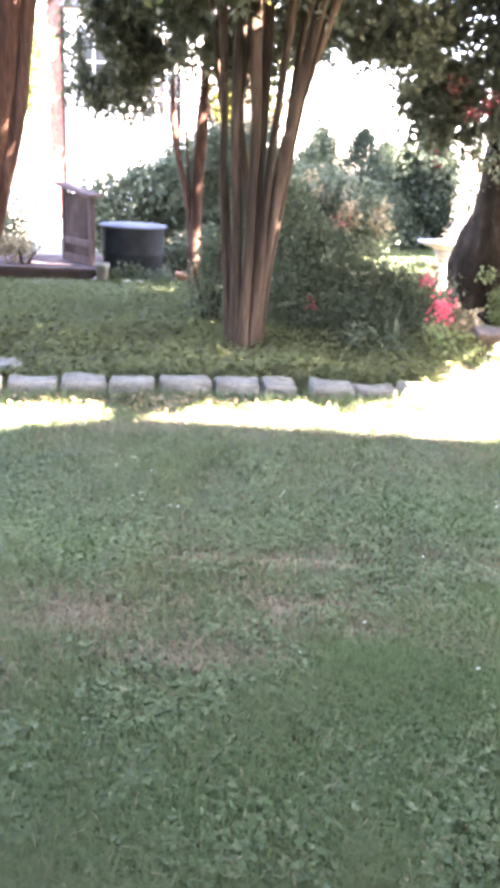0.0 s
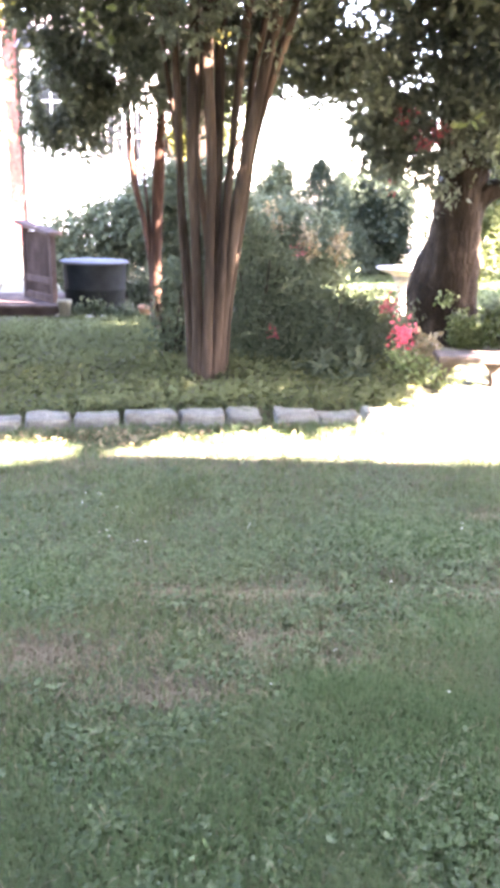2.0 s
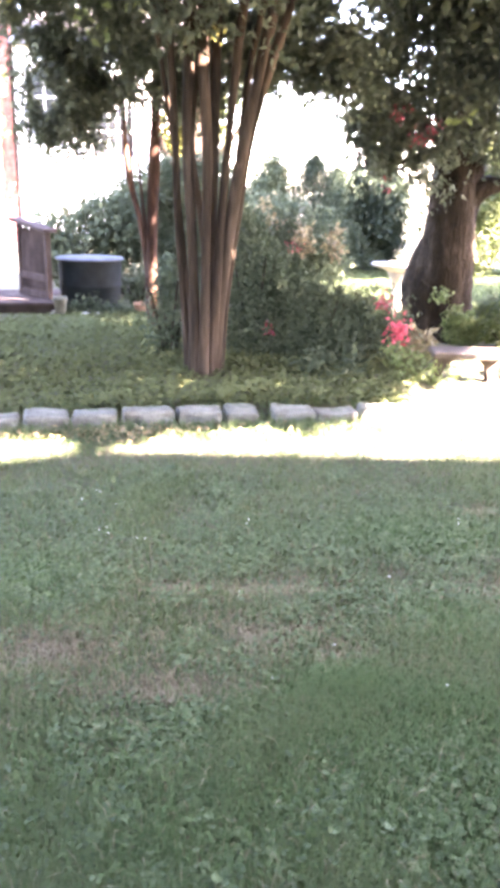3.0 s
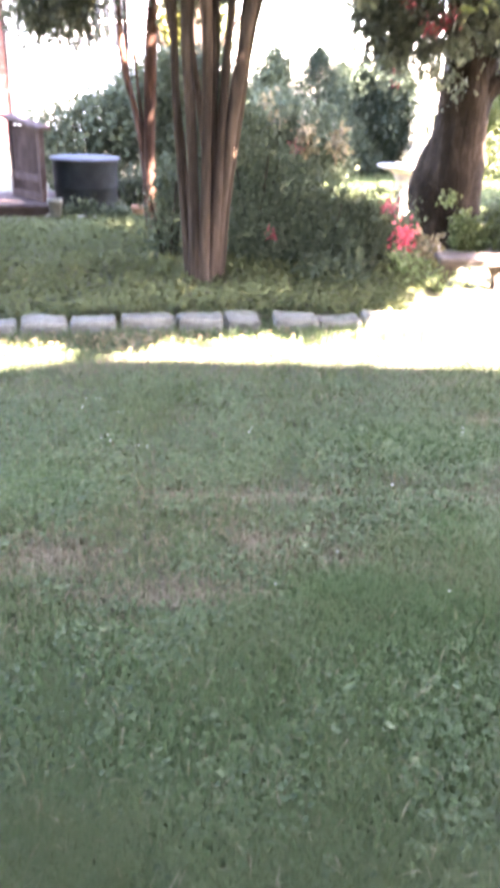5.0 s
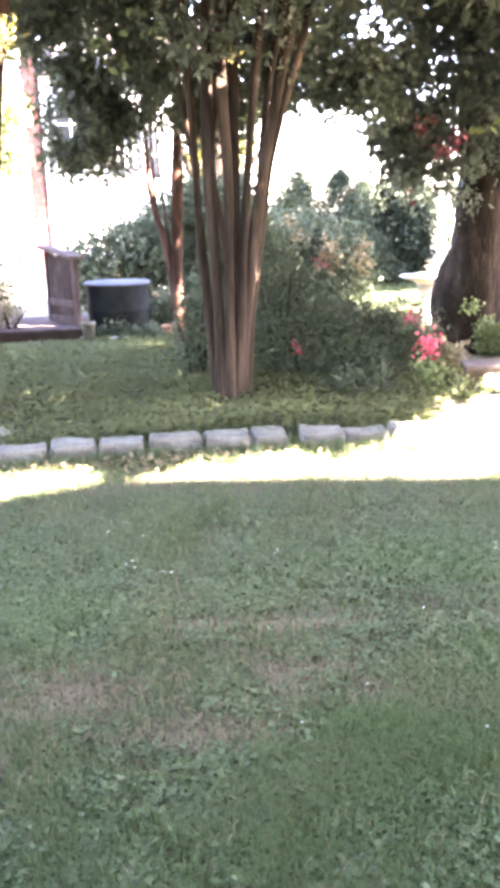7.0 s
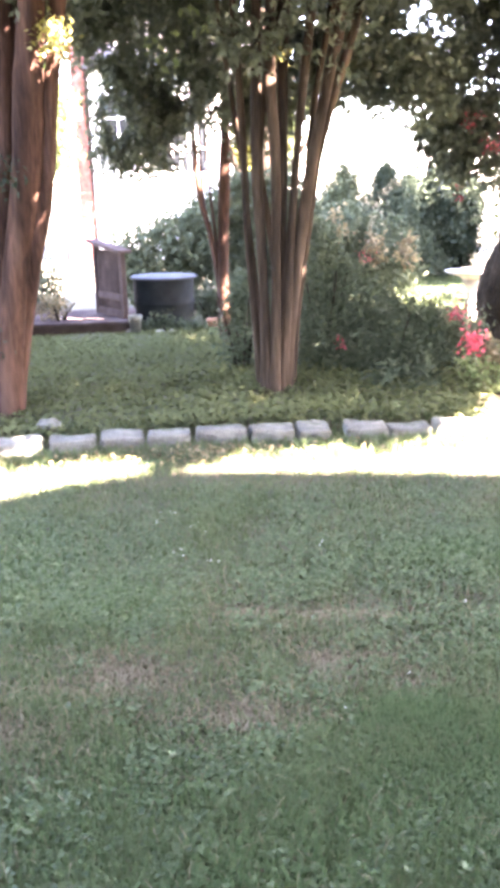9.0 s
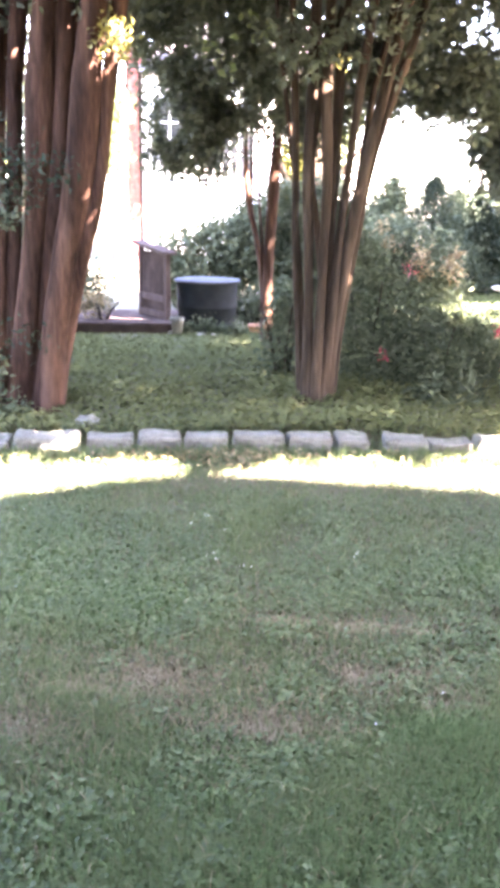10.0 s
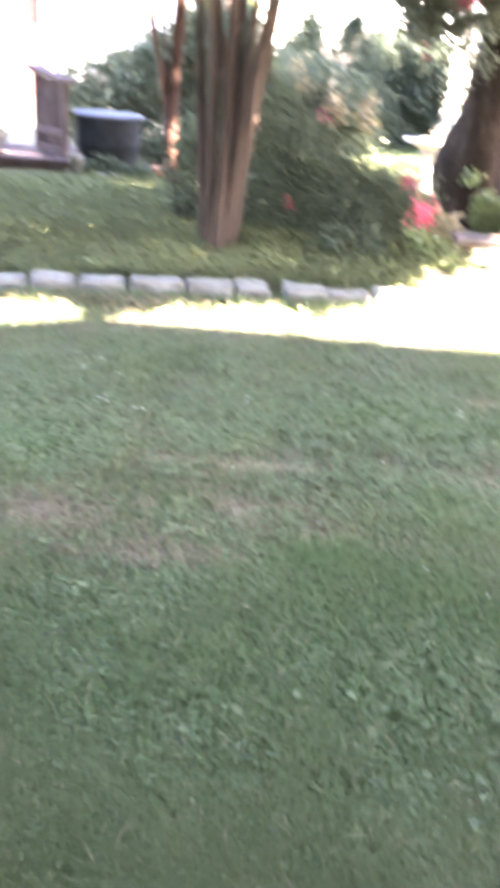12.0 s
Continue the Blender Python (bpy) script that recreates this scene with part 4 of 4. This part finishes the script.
    # outer and inner edge of a leg at each height: a spread foot, and a head that curves inwards to form the arch
    prof = [(0.285, 0.185, -0.01), (0.287, 0.182, 0.03), (0.270, 0.190, 0.055), (0.262, 0.188, 0.10), (0.262, 0.172, 0.16), (0.266, 0.140, 0.21), (0.272, 0.095, 0.25), (0.280, 0.040, 0.278), (0.282, 0.004, 0.290)]
    for s in (-1, 1):
        bm = bmesh.new()
        rows = [[bm.verts.new((x * s, y, z)) for x, y in ((i, -0.01), (o, -0.01), (o, 0.13), (i, 0.13))] for o, i, z in prof]
        for lo, hi in zip(rows, rows[1:]):
            for k in range(4):
                bm.faces.new((lo[k], lo[(k + 1) % 4], hi[(k + 1) % 4], hi[k]))
        bm.faces.new(list(reversed(rows[0])))
        bm.faces.new(rows[-1])
        bmesh.ops.recalc_face_normals(bm, faces=bm.faces)
        part("leg", bm, BENCH_STONE, b)
    b.matrix_basis = pose(2.10, 6.40, 0.0, 0, 0, -6) @ Matrix.Diagonal((1, 1, 0.9, 1))


bench()


def bird_bath():
    b = thing("bird_bath", "white stone bird bath on the sunny lawn", "bird bath", (2.46, 10.78, 0.0))
    b.scale = (1.07, 1.07, 1.07)
    part("pedestal", lathe([(0.17, -0.02), (0.17, 0.05), (0.12, 0.08), (0.075, 0.14), (0.065, 0.30), (0.085, 0.42), (0.13, 0.50)], 28), CONCRETE, b, smooth=True)
    part("bowl", lathe([(0.10, 0.495), (0.18, 0.545), (0.30, 0.578), (0.345, 0.602), (0.335, 0.612), (0.28, 0.594), (0.12, 0.575), (0.01, 0.57)], 36), CONCRETE, b, smooth=True)


bird_bath()


def tub():
    b = thing("covered_tub", "dark round tub with a flat pale lid", "tub", (-1.57, 10.19, 0.0))
    b.scale = (0.955, 0.955, 0.955)
    part("body", lathe([(0.38, -0.01), (0.385, 0.05), (0.395, 0.35), (0.405, 0.36), (0.405, 0.40), (0.40, 0.42), (0.41, 0.69), (0.41, 0.70)], 40), TUB, b, smooth=True)
    part("lid", lathe([(0.43, 0.70), (0.445, 0.706), (0.445, 0.722), (0.43, 0.73), (0.2, 0.742), (0.01, 0.745)], 40), LID, b, smooth=True)


tub()


def deck():
    d = thing("wooden_deck", "low weathered wooden deck at the back of the bed", "deck", (-3.0, 10.55, 0.0))
    bm = bmesh.new()
    box(bm, (-1.6, -0.02, -0.02), (0.98, 0.02, 0.202), 0.006)
    part("fascia", bm, DARK_WOOD, d)
    for k in range(10):
        bm = bmesh.new()
        box(bm, (-1.6, -0.04 + k * 0.145, 0.206), (1.0, 0.095 + k * 0.145, 0.234), 0.005)
        part("plank", bm, WOOD, d)
    d.matrix_basis = pose(-2.77, 9.40, 0, 0, 0, 9) @ Matrix.Scale(0.92, 4)
    s = thing("wooden_screen", "weathered wooden garden screen with a dark framed panel", "screen", (-2.08, 10.62, 0.144))
    for yy, h in ((0.0, 0.86), (0.80, 0.95)):
        bm = bmesh.new()
        box(bm, (-0.035, yy - 0.035, 0), (0.035, yy + 0.035, h), 0.008)
        part("post", bm, WOOD, s)
    bm = bmesh.new()
    box(bm, (-0.012, 0.035, 0.22), (0.012, 0.765, 0.88), 0.003)
    part("panel", bm, DARK_WOOD, s)
    bm = bmesh.new()
    box(bm, (-0.012, 0.036, 0.10), (0.012, 0.764, 0.223), 0.003)
    part("kick_board", bm, DARK_WOOD, s)
    for z in (0.0, 0.22):
        bm = bmesh.new()
        box(bm, (-0.028, 0.036, z + 0.004), (0.028, 0.764, z + 0.095), 0.006)
        part("rail", bm, WOOD, s)
    bm = bmesh.new()
    box(bm, (-0.10, -0.10, 0), (0.10, 0.92, 0.045), 0.008)
    cap = part("cap_rail", bm, WOOD, s)
    cap.matrix_basis = pose(0, 0, 0.862, 6.4, 0, 0)
    s.matrix_basis = pose(-2.0, 9.75, 0.216, 0, 0, 38) @ Matrix.Scale(0.93, 4)


deck()


def flower_pot(at, r, h, label, mat=TERRACOTTA):
    b = thing("flower_pot", label, "flower pot", at, group="pots along the bed")
    part("pot", lathe([(r * 0.68, -0.005), (r * 0.9, h * 0.75), (r, h * 0.77), (r, h), (r * 0.88, h), (r * 0.85, h * 0.9), (0.005, h * 0.88)], 24), mat, b, smooth=True)
    return b


flower_pot((-0.92, 9.92, 0.02), 0.09, 0.16, "small terracotta flower pot beside the tub")
flower_pot((-1.83, 9.50, 0.07), 0.085, 0.22, "grey stone flower pot at the corner of the deck", STONE)

def garden_rock(at, size, mat, label):
    bm = bmesh.new()
    bmesh.ops.create_icosphere(bm, subdivisions=3, radius=size)
    for v in bm.verts:
        v.co = Vector((v.co.x * 1.25, v.co.y, v.co.z * 0.7)) + Vector(noise.noise_vector(v.co * 2.2 / size + Vector(at))) * size * 0.35
    ob = tagged(part("garden_rock", bm, mat, None, smooth=True), label, "rock", "rocks along the bed")
    ob.location = (at[0], at[1], at[2] + size * 0.5)


garden_rock((-1.89, 9.56, 0.05), 0.075, CONCRETE, "pale rounded rock beside the tub")
garden_rock((-1.53, 9.48, 0.06), 0.045, CONCRETE, "small pale rock in front of the tub")
garden_rock((-1.39, 9.53, 0.06), 0.040, CONCRETE, "small pale rock in front of the tub")
garden_rock((-1.65, 5.21, 0.07), 0.07, STONE, "rounded grey rock behind the stone edging")


def leaf_litter():
    n = 640
    x = RNG.uniform(-2.4, 1.2, n)
    x[:380] = RNG.normal(-0.72, 0.36, 380)
    y = stone_line(x) - 0.115 - np.abs(RNG.normal(0, 0.14, n))
    v, f = scatter(np.stack([x, y, RNG.uniform(0.02, 0.06, n)], 1), RNG.uniform(0.02, 0.05, n), OVAL, 1.6)
    tagged(mesh_object("leaf_litter", v, f, BROWN_LEAF), "fallen brown leaves along the stone edging", "fallen leaves", kind="stuff")


leaf_litter()

# ---------------------------------------------------------------- background planting
shrub("background_bush", "large dark rounded bush behind the tub", (-1.42, 12.26, 0), [(-0.6, 0, 0.7, 0.8, 0.7, 0.8), (0.5, 0.1, 0.8, 0.9, 0.7, 0.85), (-1.0, 0.2, 0.5, 0.5, 0.5, 0.6), (0.0, 0, 1.05, 0.9, 0.6, 0.55)], 900, 13, 0.08, 0.10, SHRUB_LEAF, group="background bushes", stems=5, hollow=0.2, grown=0.96)
shrub("background_bush", "tall dark bush behind the slender tree", (-0.26, 11.92, 0), [(0, 0, 0.75, 0.75, 0.5, 0.8), (0.05, 0, 1.5, 0.6, 0.4, 0.6), (0.6, 0, 1.0, 0.35, 0.4, 0.45), (-0.45, 0, 1.42, 0.4, 0.4, 0.5), (-0.85, 0.2, 1.2, 0.38, 0.4, 0.6)], 1400, 13, 0.08, 0.09, SHRUB_LEAF, group="background bushes", stems=4, hollow=0.2, grown=0.99)
faded = shrub("background_bush", "large dark bush with faded brown tips", (1.06, 13.03, 0), [(-0.2, 0, 0.6, 0.6, 0.6, 0.7), (0.4, 0, 0.6, 0.6, 0.6, 0.7), (-0.15, 0.1, 1.05, 0.45, 0.4, 0.45)], 700, 13, 0.08, 0.09, SHRUB_LEAF, group="background bushes", stems=5, hollow=0.2, grown=1.03)
for tip in ((0.25, -0.6, 0.85, 0.16, 0.06, 0.25), (0.75, -0.55, 0.8, 0.14, 0.06, 0.22), (-0.3, -0.6, 1.15, 0.3, 0.08, 0.3)):
    foliage("faded_branch", [tip], 20, 7, 0.05, 0.09, BROWN_LEAF, faded, label="faded brown leaf tips")["kind"] = "stuff"
blossom(faded, (0.14, -0.62, 0.73), 0.11, 40)
shrub("clipped_hedge", "tall dense dark evergreen hedge beside the lawn", (3.09, 17.01, 0), [(0.0, 0, 0.8, 0.75, 0.5, 0.85), (0.3, 0, 1.2, 0.42, 0.5, 0.85), (-0.4, 0, 1.0, 0.5, 0.5, 0.8), (0.45, 0, 0.5, 0.3, 0.4, 0.6), (0.15, 0, 1.42, 0.5, 0.45, 0.42), (-0.25, 0, 1.38, 0.4, 0.4, 0.45), (0.5, 0, 1.25, 0.22, 0.4, 0.5), (0.1, 0, 1.62, 0.5, 0.4, 0.28), (0.6, 0, 1.40, 0.16, 0.3, 0.42)], 2500, 13, 0.07, 0.10, CONIFER_LEAF, group="background bushes", stems=4, hollow=0.2, grown=1.09)
shrub("background_bush", "broad sunlit green bush beyond the old tree", (6.10, 16.07, 0), [(-0.9, 0, 0.7, 0.7, 0.8, 0.8), (0.6, 0.3, 0.9, 1.0, 0.8, 1.0), (-0.2, 0.6, 1.7, 1.2, 0.8, 1.0), (1.6, 0.5, 1.2, 1.0, 0.8, 1.2)], 1700, 13, 0.09, 0.11, MID_LEAF, group="background bushes", stems=5, hollow=0.3, grown=1.18)
shrub("background_bush", "dark bush on the deck beside the stems", (-3.31, 10.70, 0.1), [(0, 0, 0.4, 0.35, 0.4, 0.42), (-0.5, 0.1, 0.5, 0.5, 0.4, 0.5), (-1.3, 0.1, 0.7, 0.7, 0.5, 0.7)], 420, 12, 0.06, 0.08, SHRUB_LEAF, group="background bushes", stems=4, hollow=0.2, grown=0.90)


shrub("background_bush", "tall slim yellow-green bush beside the chimney", (-5.30, 19.6, 0), [(0.05, 0, 2.75, 0.28, 0.3, 0.45), (-0.1, 0, 3.35, 0.32, 0.3, 0.5), (-0.45, 0, 3.0, 0.35, 0.3, 0.7), (0.1, 0, 3.9, 0.25, 0.3, 0.4)], 300, 12, 0.10, 0.14, LIGHT_LEAF, group="background bushes", stems=3, hollow=0.3)
shrub("tub_plant", "low dark leafy plant in front of the tub", (-1.47, 9.67, 0.04), [(0, 0, 0.11, 0.26, 0.12, 0.12), (-0.3, 0.02, 0.08, 0.16, 0.12, 0.09), (0.32, 0.0, 0.10, 0.16, 0.12, 0.10)], 100, 9, 0.04, 0.06, SHRUB_LEAF, stems=3, grown=0.96)


shrub("background_bush", "low dark bush between the tub and the slender tree", (-0.99, 10.58, 0.02), [(0, 0, 0.28, 0.26, 0.22, 0.3), (0.25, 0.1, 0.35, 0.25, 0.2, 0.35), (0.6, 0.1, 0.3, 0.3, 0.2, 0.3)], 220, 11, 0.05, 0.07, SHRUB_LEAF, group="background bushes", stems=4, hollow=0.2, grown=0.97)
shrub("background_bush", "low dark shrub behind the bed", (0.46, 11.07, 0.0), [(0, 0, 0.22, 0.4, 0.25, 0.26), (-0.45, 0.1, 0.2, 0.3, 0.25, 0.24), (0.4, 0.0, 0.16, 0.25, 0.2, 0.18)], 240, 10, 0.05, 0.07, SHRUB_LEAF, group="background bushes", stems=4, hollow=0.2, grown=1.01)
shrub("low_shrub", "low dark leafy shrub at the foot of the stems", (-2.56, 5.25, 0.05), [(0, 0, 0.16, 0.42, 0.14, 0.17), (0.35, 0.02, 0.12, 0.2, 0.12, 0.12), (-0.5, 0, 0.2, 0.3, 0.15, 0.2)], 190, 9, 0.04, 0.055, SHRUB_LEAF, stems=3, hollow=0.2, grown=0.92)
shrub("background_bush", "tall loose green bush behind the broad clump of stems", (-3.43, 8.22, 0.0), [(0.55, 0, 1.3, 0.28, 0.25, 0.5), (0.6, 0, 2.0, 0.28, 0.25, 0.5), (0.65, 0, 2.6, 0.25, 0.25, 0.4), (0.2, 0, 0.5, 0.4, 0.3, 0.5), (-0.3, 0, 0.7, 0.5, 0.3, 0.7), (0.25, 0, 1.2, 0.32, 0.3, 0.5), (-0.25, 0, 1.7, 0.45, 0.3, 0.6), (0.3, 0, 2.2, 0.3, 0.3, 0.55), (-0.1, 0, 2.7, 0.5, 0.3, 0.5), (-0.6, 0, 2.2, 0.4, 0.3, 0.8)], 900, 11, 0.07, 0.085, CROWN_LEAF, group="background bushes", stems=5, hollow=0.2, grown=0.90)
shrub("deck_plant", "low plant with faded yellow-brown leaves on the deck", (-2.79, 9.64, 0.234), [(0, 0, 0.2, 0.16, 0.12, 0.22), (-0.2, 0.0, 0.15, 0.16, 0.12, 0.16)], 60, 8, 0.04, 0.06, BROWN_LEAF, stems=3, grown=0.92)


def conifer(at, height, radius, label):
    c = thing("conifer", label, "conifer", at, group="conifers at the back")
    stem("trunk", [(0, 0, -0.05), (0, 0, height * 0.5), (0, 0, height * 0.95)], [0.06, 0.04, 0.01], OLD_BARK, c, 8)
    n = 9000
    t = RNG.uniform(0.02, 1, n) ** 0.9
    a = RNG.uniform(0, 2 * np.pi, n)
    lump = np.array([noise.noise((2.4 * math.cos(k), 2.4 * math.sin(k), 5 * q + at[0])) for k, q in zip(a, t)])
    r = radius * (1 - t) ** 0.7 * RNG.uniform(0.35, 1.08, n) * (1 + 0.55 * lump)
    p = np.stack([r * np.cos(a), r * np.sin(a), 0.05 + t * height], 1)
    v, f = scatter(p, RNG.uniform(0.07, 0.15, n), NARROW, 0.2, -1.0)
    mesh_object("needles", v, f, CONIFER_LEAF, c)


conifer((1.89, 15.91, 0), 2.13, 1.20, "dark blue-green conical conifer behind the lawn")
shrub("background_bush", "tall leafy bush between the conifer and the stems", (0.91, 15.76, 0), [(0, 0, 0.9, 0.55, 0.5, 0.9), (0.1, 0, 1.35, 0.4, 0.4, 0.45), (0.12, 0, 1.75, 0.26, 0.25, 0.36), (0.14, 0, 2.04, 0.12, 0.12, 0.20)], 700, 12, 0.09, 0.11, SHRUB_LEAF, group="background bushes", stems=4, hollow=0.2, grown=1.03)
conifer((2.45, 16.81, 0), 1.94, 0.86, "dark conifer beside the hedge")


def far_tree(at, height, blobs, mat, label, clumps=420, size=0.22):
    t = thing("far_tree", label, "tree", at, group="trees in the distance")
    stem("trunk", [(0, 0, -0.1), (0.1, 0, height * 0.3), (0, 0.1, height * 0.7)], [0.28, 0.2, 0.1], OLD_BARK, t, 10)
    for k in range(3):
        a = 2.1 * k
        stem("limb", [(0.05, 0, height * 0.3), (0.8 * math.cos(a), 0.8 * math.sin(a), height * 0.5), (1.5 * math.cos(a), 1.5 * math.sin(a), height * 0.7)], [0.13, 0.09, 0.04], OLD_BARK, t, 8)
    foliage("crown", blobs, clumps, 12, 0.22, size, mat, t, hollow=0.3)


far_tree((-1.6, 32.5, 0), 8, [(0, 0, 5.5, 2.6, 2.4, 2.2), (1.5, 0, 4.2, 1.8, 1.8, 1.6), (-1.4, 0, 4.6, 1.6, 1.6, 1.6)], LIGHT_LEAF, "sunlit yellow-green tree far behind the garden")
far_tree((-0.85, 22.6, 0), 4.6, [(-0.1, 0, 2.5, 0.65, 0.6, 0.9), (0.1, 0, 3.5, 0.62, 0.6, 0.75), (0.35, 0.2, 2.9, 0.35, 0.4, 0.7)], SUNNY_LEAF, "slim yellow-green tree beside the white house", 420, 0.15)
far_tree((9.5, 24, 0), 8, [(0, 0, 5.0, 3.0, 2.4, 2.6), (-1.4, 0, 3.2, 2.0, 1.8, 1.8), (1.5, 0, 3.5, 2, 2, 2)], OLD_LEAF, "tall green tree beyond the side lawn")
# added tree, crown above the view, placed to shade chimney and upper wall
far_tree((-0.6, 20.4, 0), 9, [(-1.0, 0.1, 8.2, 2.6, 2.0, 1.7), (-1.2, 0, 9.6, 2.2, 1.8, 1.4)], OLD_LEAF, "tall leafy tree added out of view to shade the neighbouring house", 650, 0.3)
far_tree((-7.9, 20, 0), 7, [(0, 0, 5.0, 3.0, 2.4, 2.6), (-1.4, 0, 3.2, 2.0, 1.8, 1.8)], LIGHT_LEAF, "sunlit green tree beside the brick house")

# three trees added outside the view, only to hold back low skylight and sun
far_tree((-9.5, 7.5, 0), 7, [(0, 0, 4.5, 2.6, 2.4, 2.2), (0.5, 0, 2.6, 2.2, 2.0, 1.6)], OLD_LEAF, "unseen leafy tree added to block skylight at the side of the yard", 700, 0.26)
far_tree((-8.5, -5.5, 0), 9, [(0, 0, 5.0, 3.6, 2.4, 2.6), (0.5, 0, 2.8, 3.0, 2.0, 2.0), (-3, 2, 4, 2.5, 2.5, 2.6)], OLD_LEAF, "unseen leafy tree added to block skylight behind the yard", 900, 0.3)
far_tree((11.0, 9.0, 0), 8, [(0, 0, 4.5, 2.6, 2.4, 2.4), (0, 0, 2.4, 2.2, 2.0, 1.6)], OLD_LEAF, "unseen green tree added for shade at the far side of the yard", 700, 0.26)

# ---------------------------------------------------------------- houses
def neighbour_house():
    h = thing("neighbour_house", "white sided neighbouring house with a red brick chimney", "house", (-4.0, 24.0, 0))
    bm = bmesh.new()
    box(bm, (-1.62, 0, -0.1), (3.0, 6.2, 5.2))
    part("wall", bm, WHITE, h)
    for k in range(26):
        bm = bmesh.new()
        box(bm, (-1.56, -0.016, 0.15 + k * 0.19), (2.98, -0.004, 0.15 + k * 0.19 + 0.182))
        part("siding_board", bm, WHITE, h)
    bm = bmesh.new()
    for x, y, z in ((-1.62, -0.4, 5.2), (3.3, -0.4, 5.2), (3.3, 6.6, 5.2), (-1.62, 6.6, 5.2), (-1.62, 3.1, 7.2), (3.3, 3.1, 7.2)):
        bm.verts.new((x, y, z))
    bm.verts.ensure_lookup_table()
    v = bm.verts
    for q in ((0, 1, 5, 4), (2, 3, 4, 5), (1, 2, 5), (3, 0, 4), (3, 2, 1, 0)):
        bm.faces.new([v[k] for k in q])
    part("roof", bm, ROOFING, h)
    bm = bmesh.new()
    box(bm, (-2.04, -0.1, -0.1), (-1.68, 0.6, 7.2), 0.01)
    for k in range(43):
        box(bm, (-2.05, -0.112, 0.1 + k * 0.16), (-1.67, -0.098, 0.1 + k * 0.16 + 0.11))
    part("chimney", bm, BRICK, h, "red brick chimney")
    bm = bmesh.new()
    box(bm, (-1.655, -0.13, 0.1), (-1.575, -0.03, 5.2), 0.02)
    part("downspout", bm, DARK_WOOD, h, "dark downspout")
    # a window, then porch balusters whose shade behind is a dark pane
    for x, z, half, tall, bars in ((-0.77, 3.25, 0.50, 1.35, (0.0,)), (0.98, 2.35, 0.78, 1.45, (-0.48, -0.24, 0.0, 0.24, 0.48))):
        w_lo, w_hi, top = x - half, x + half, z + tall
        bm = bmesh.new()
        for lo, hi in (((w_lo, -0.07, z), (w_lo + 0.08, -0.018, top)), ((w_hi - 0.08, -0.07, z), (w_hi, -0.018, top)), ((w_lo + 0.08, -0.07, top - 0.08), (w_hi - 0.08, -0.018, top)),
                       ((w_lo + 0.08, -0.07, z), (w_hi - 0.08, -0.018, z + 0.08)), ((w_lo + 0.08, -0.06, z + 0.48 * tall), (w_hi - 0.08, -0.018, z + 0.48 * tall + 0.036))):
            box(bm, lo, hi)
        w = part("window", bm, WHITE, h, "white barred opening with a dark pane")
        for q in bars:
            bm = bmesh.new()
            box(bm, (x + q - 0.019, -0.058, z + 0.08), (x + q + 0.019, -0.031, top - 0.08))
            part("upright_bar", bm, WHITE, w)
        bm = bmesh.new()
        box(bm, (w_lo + 0.08, -0.034, z + 0.08), (w_hi - 0.08, -0.019, top - 0.08))
        part("pane", bm, GLASS, w)


neighbour_house()


def home():
    """The unseen house at the camera's back, set so that its gable throws its shade over the near lawn."""
    h = thing("home", "unseen pale sided house whose gable shades the lawn", "house", (0, 0, 0))
    px, py, ph, run, drop = 0.0, 0.0, 8.62, 8.0, 0.325
    gable = pose(7.64, -1.32, 0, 0, 0, 9.8)
    bm = bmesh.new()
    front = [bm.verts.new(p) for p in ((px - run + 0.4, py - 0.3, -0.1), (px + run - 0.4, py - 0.3, -0.1), (px + run - 0.4, py - 0.3, ph - run * drop), (px, py - 0.3, ph - 0.14), (px - run + 0.4, py - 0.3, ph - run * drop))]
    back = [bm.verts.new(v.co + Vector((0, -9, 0))) for v in front]
    bm.faces.new(front)
    bm.faces.new(list(reversed(back)))
    for k in range(5):
        bm.faces.new((front[k], back[k], back[(k + 1) % 5], front[(k + 1) % 5]))
    bmesh.ops.recalc_face_normals(bm, faces=bm.faces)
    part("wall", bm, SIDING, h).matrix_basis = gable
    for s in (-1, 1):
        bm = bmesh.new()
        lo = [(px, ph), (px + s * run, ph - run * drop), (px + s * run, ph - run * drop - 0.14), (px, ph - 0.14)]
        a = [bm.verts.new((x, py, z)) for x, z in lo]
        c = [bm.verts.new((x, py - 9.6, z)) for x, z in lo]
        bm.faces.new(a)
        bm.faces.new(list(reversed(c)))
        for k in range(4):
            bm.faces.new((a[k], c[k], c[(k + 1) % 4], a[(k + 1) % 4]))
        bmesh.ops.recalc_face_normals(bm, faces=bm.faces)
        part("roof", bm, ROOFING, h).matrix_basis = gable
    # low wing added out of view; its roof keeps the nearest lawn in shade
    bm = bmesh.new()
    box(bm, (-9.0, -8.0, -0.1), (0.0, -1.5, 2.72))
    part("wall", bm, SIDING, h)
    bm = bmesh.new()
    lo = [(1.15, 2.50), (1.15, 2.64), (-4.7, 4.4), (-8.6, 3.0), (-8.6, 2.86), (-4.7, 4.26)]
    a = [bm.verts.new((-9.4, y, z)) for y, z in lo]
    c = [bm.verts.new((2.6, y, z)) for y, z in lo]
    bm.faces.new(a)
    bm.faces.new(list(reversed(c)))
    for k in range(6):
        bm.faces.new((a[k], c[k], c[(k + 1) % 6], a[(k + 1) % 6]))
    bmesh.ops.recalc_face_normals(bm, faces=bm.faces)
    part("shading_wing_roof", bm, ROOFING, h)


home()
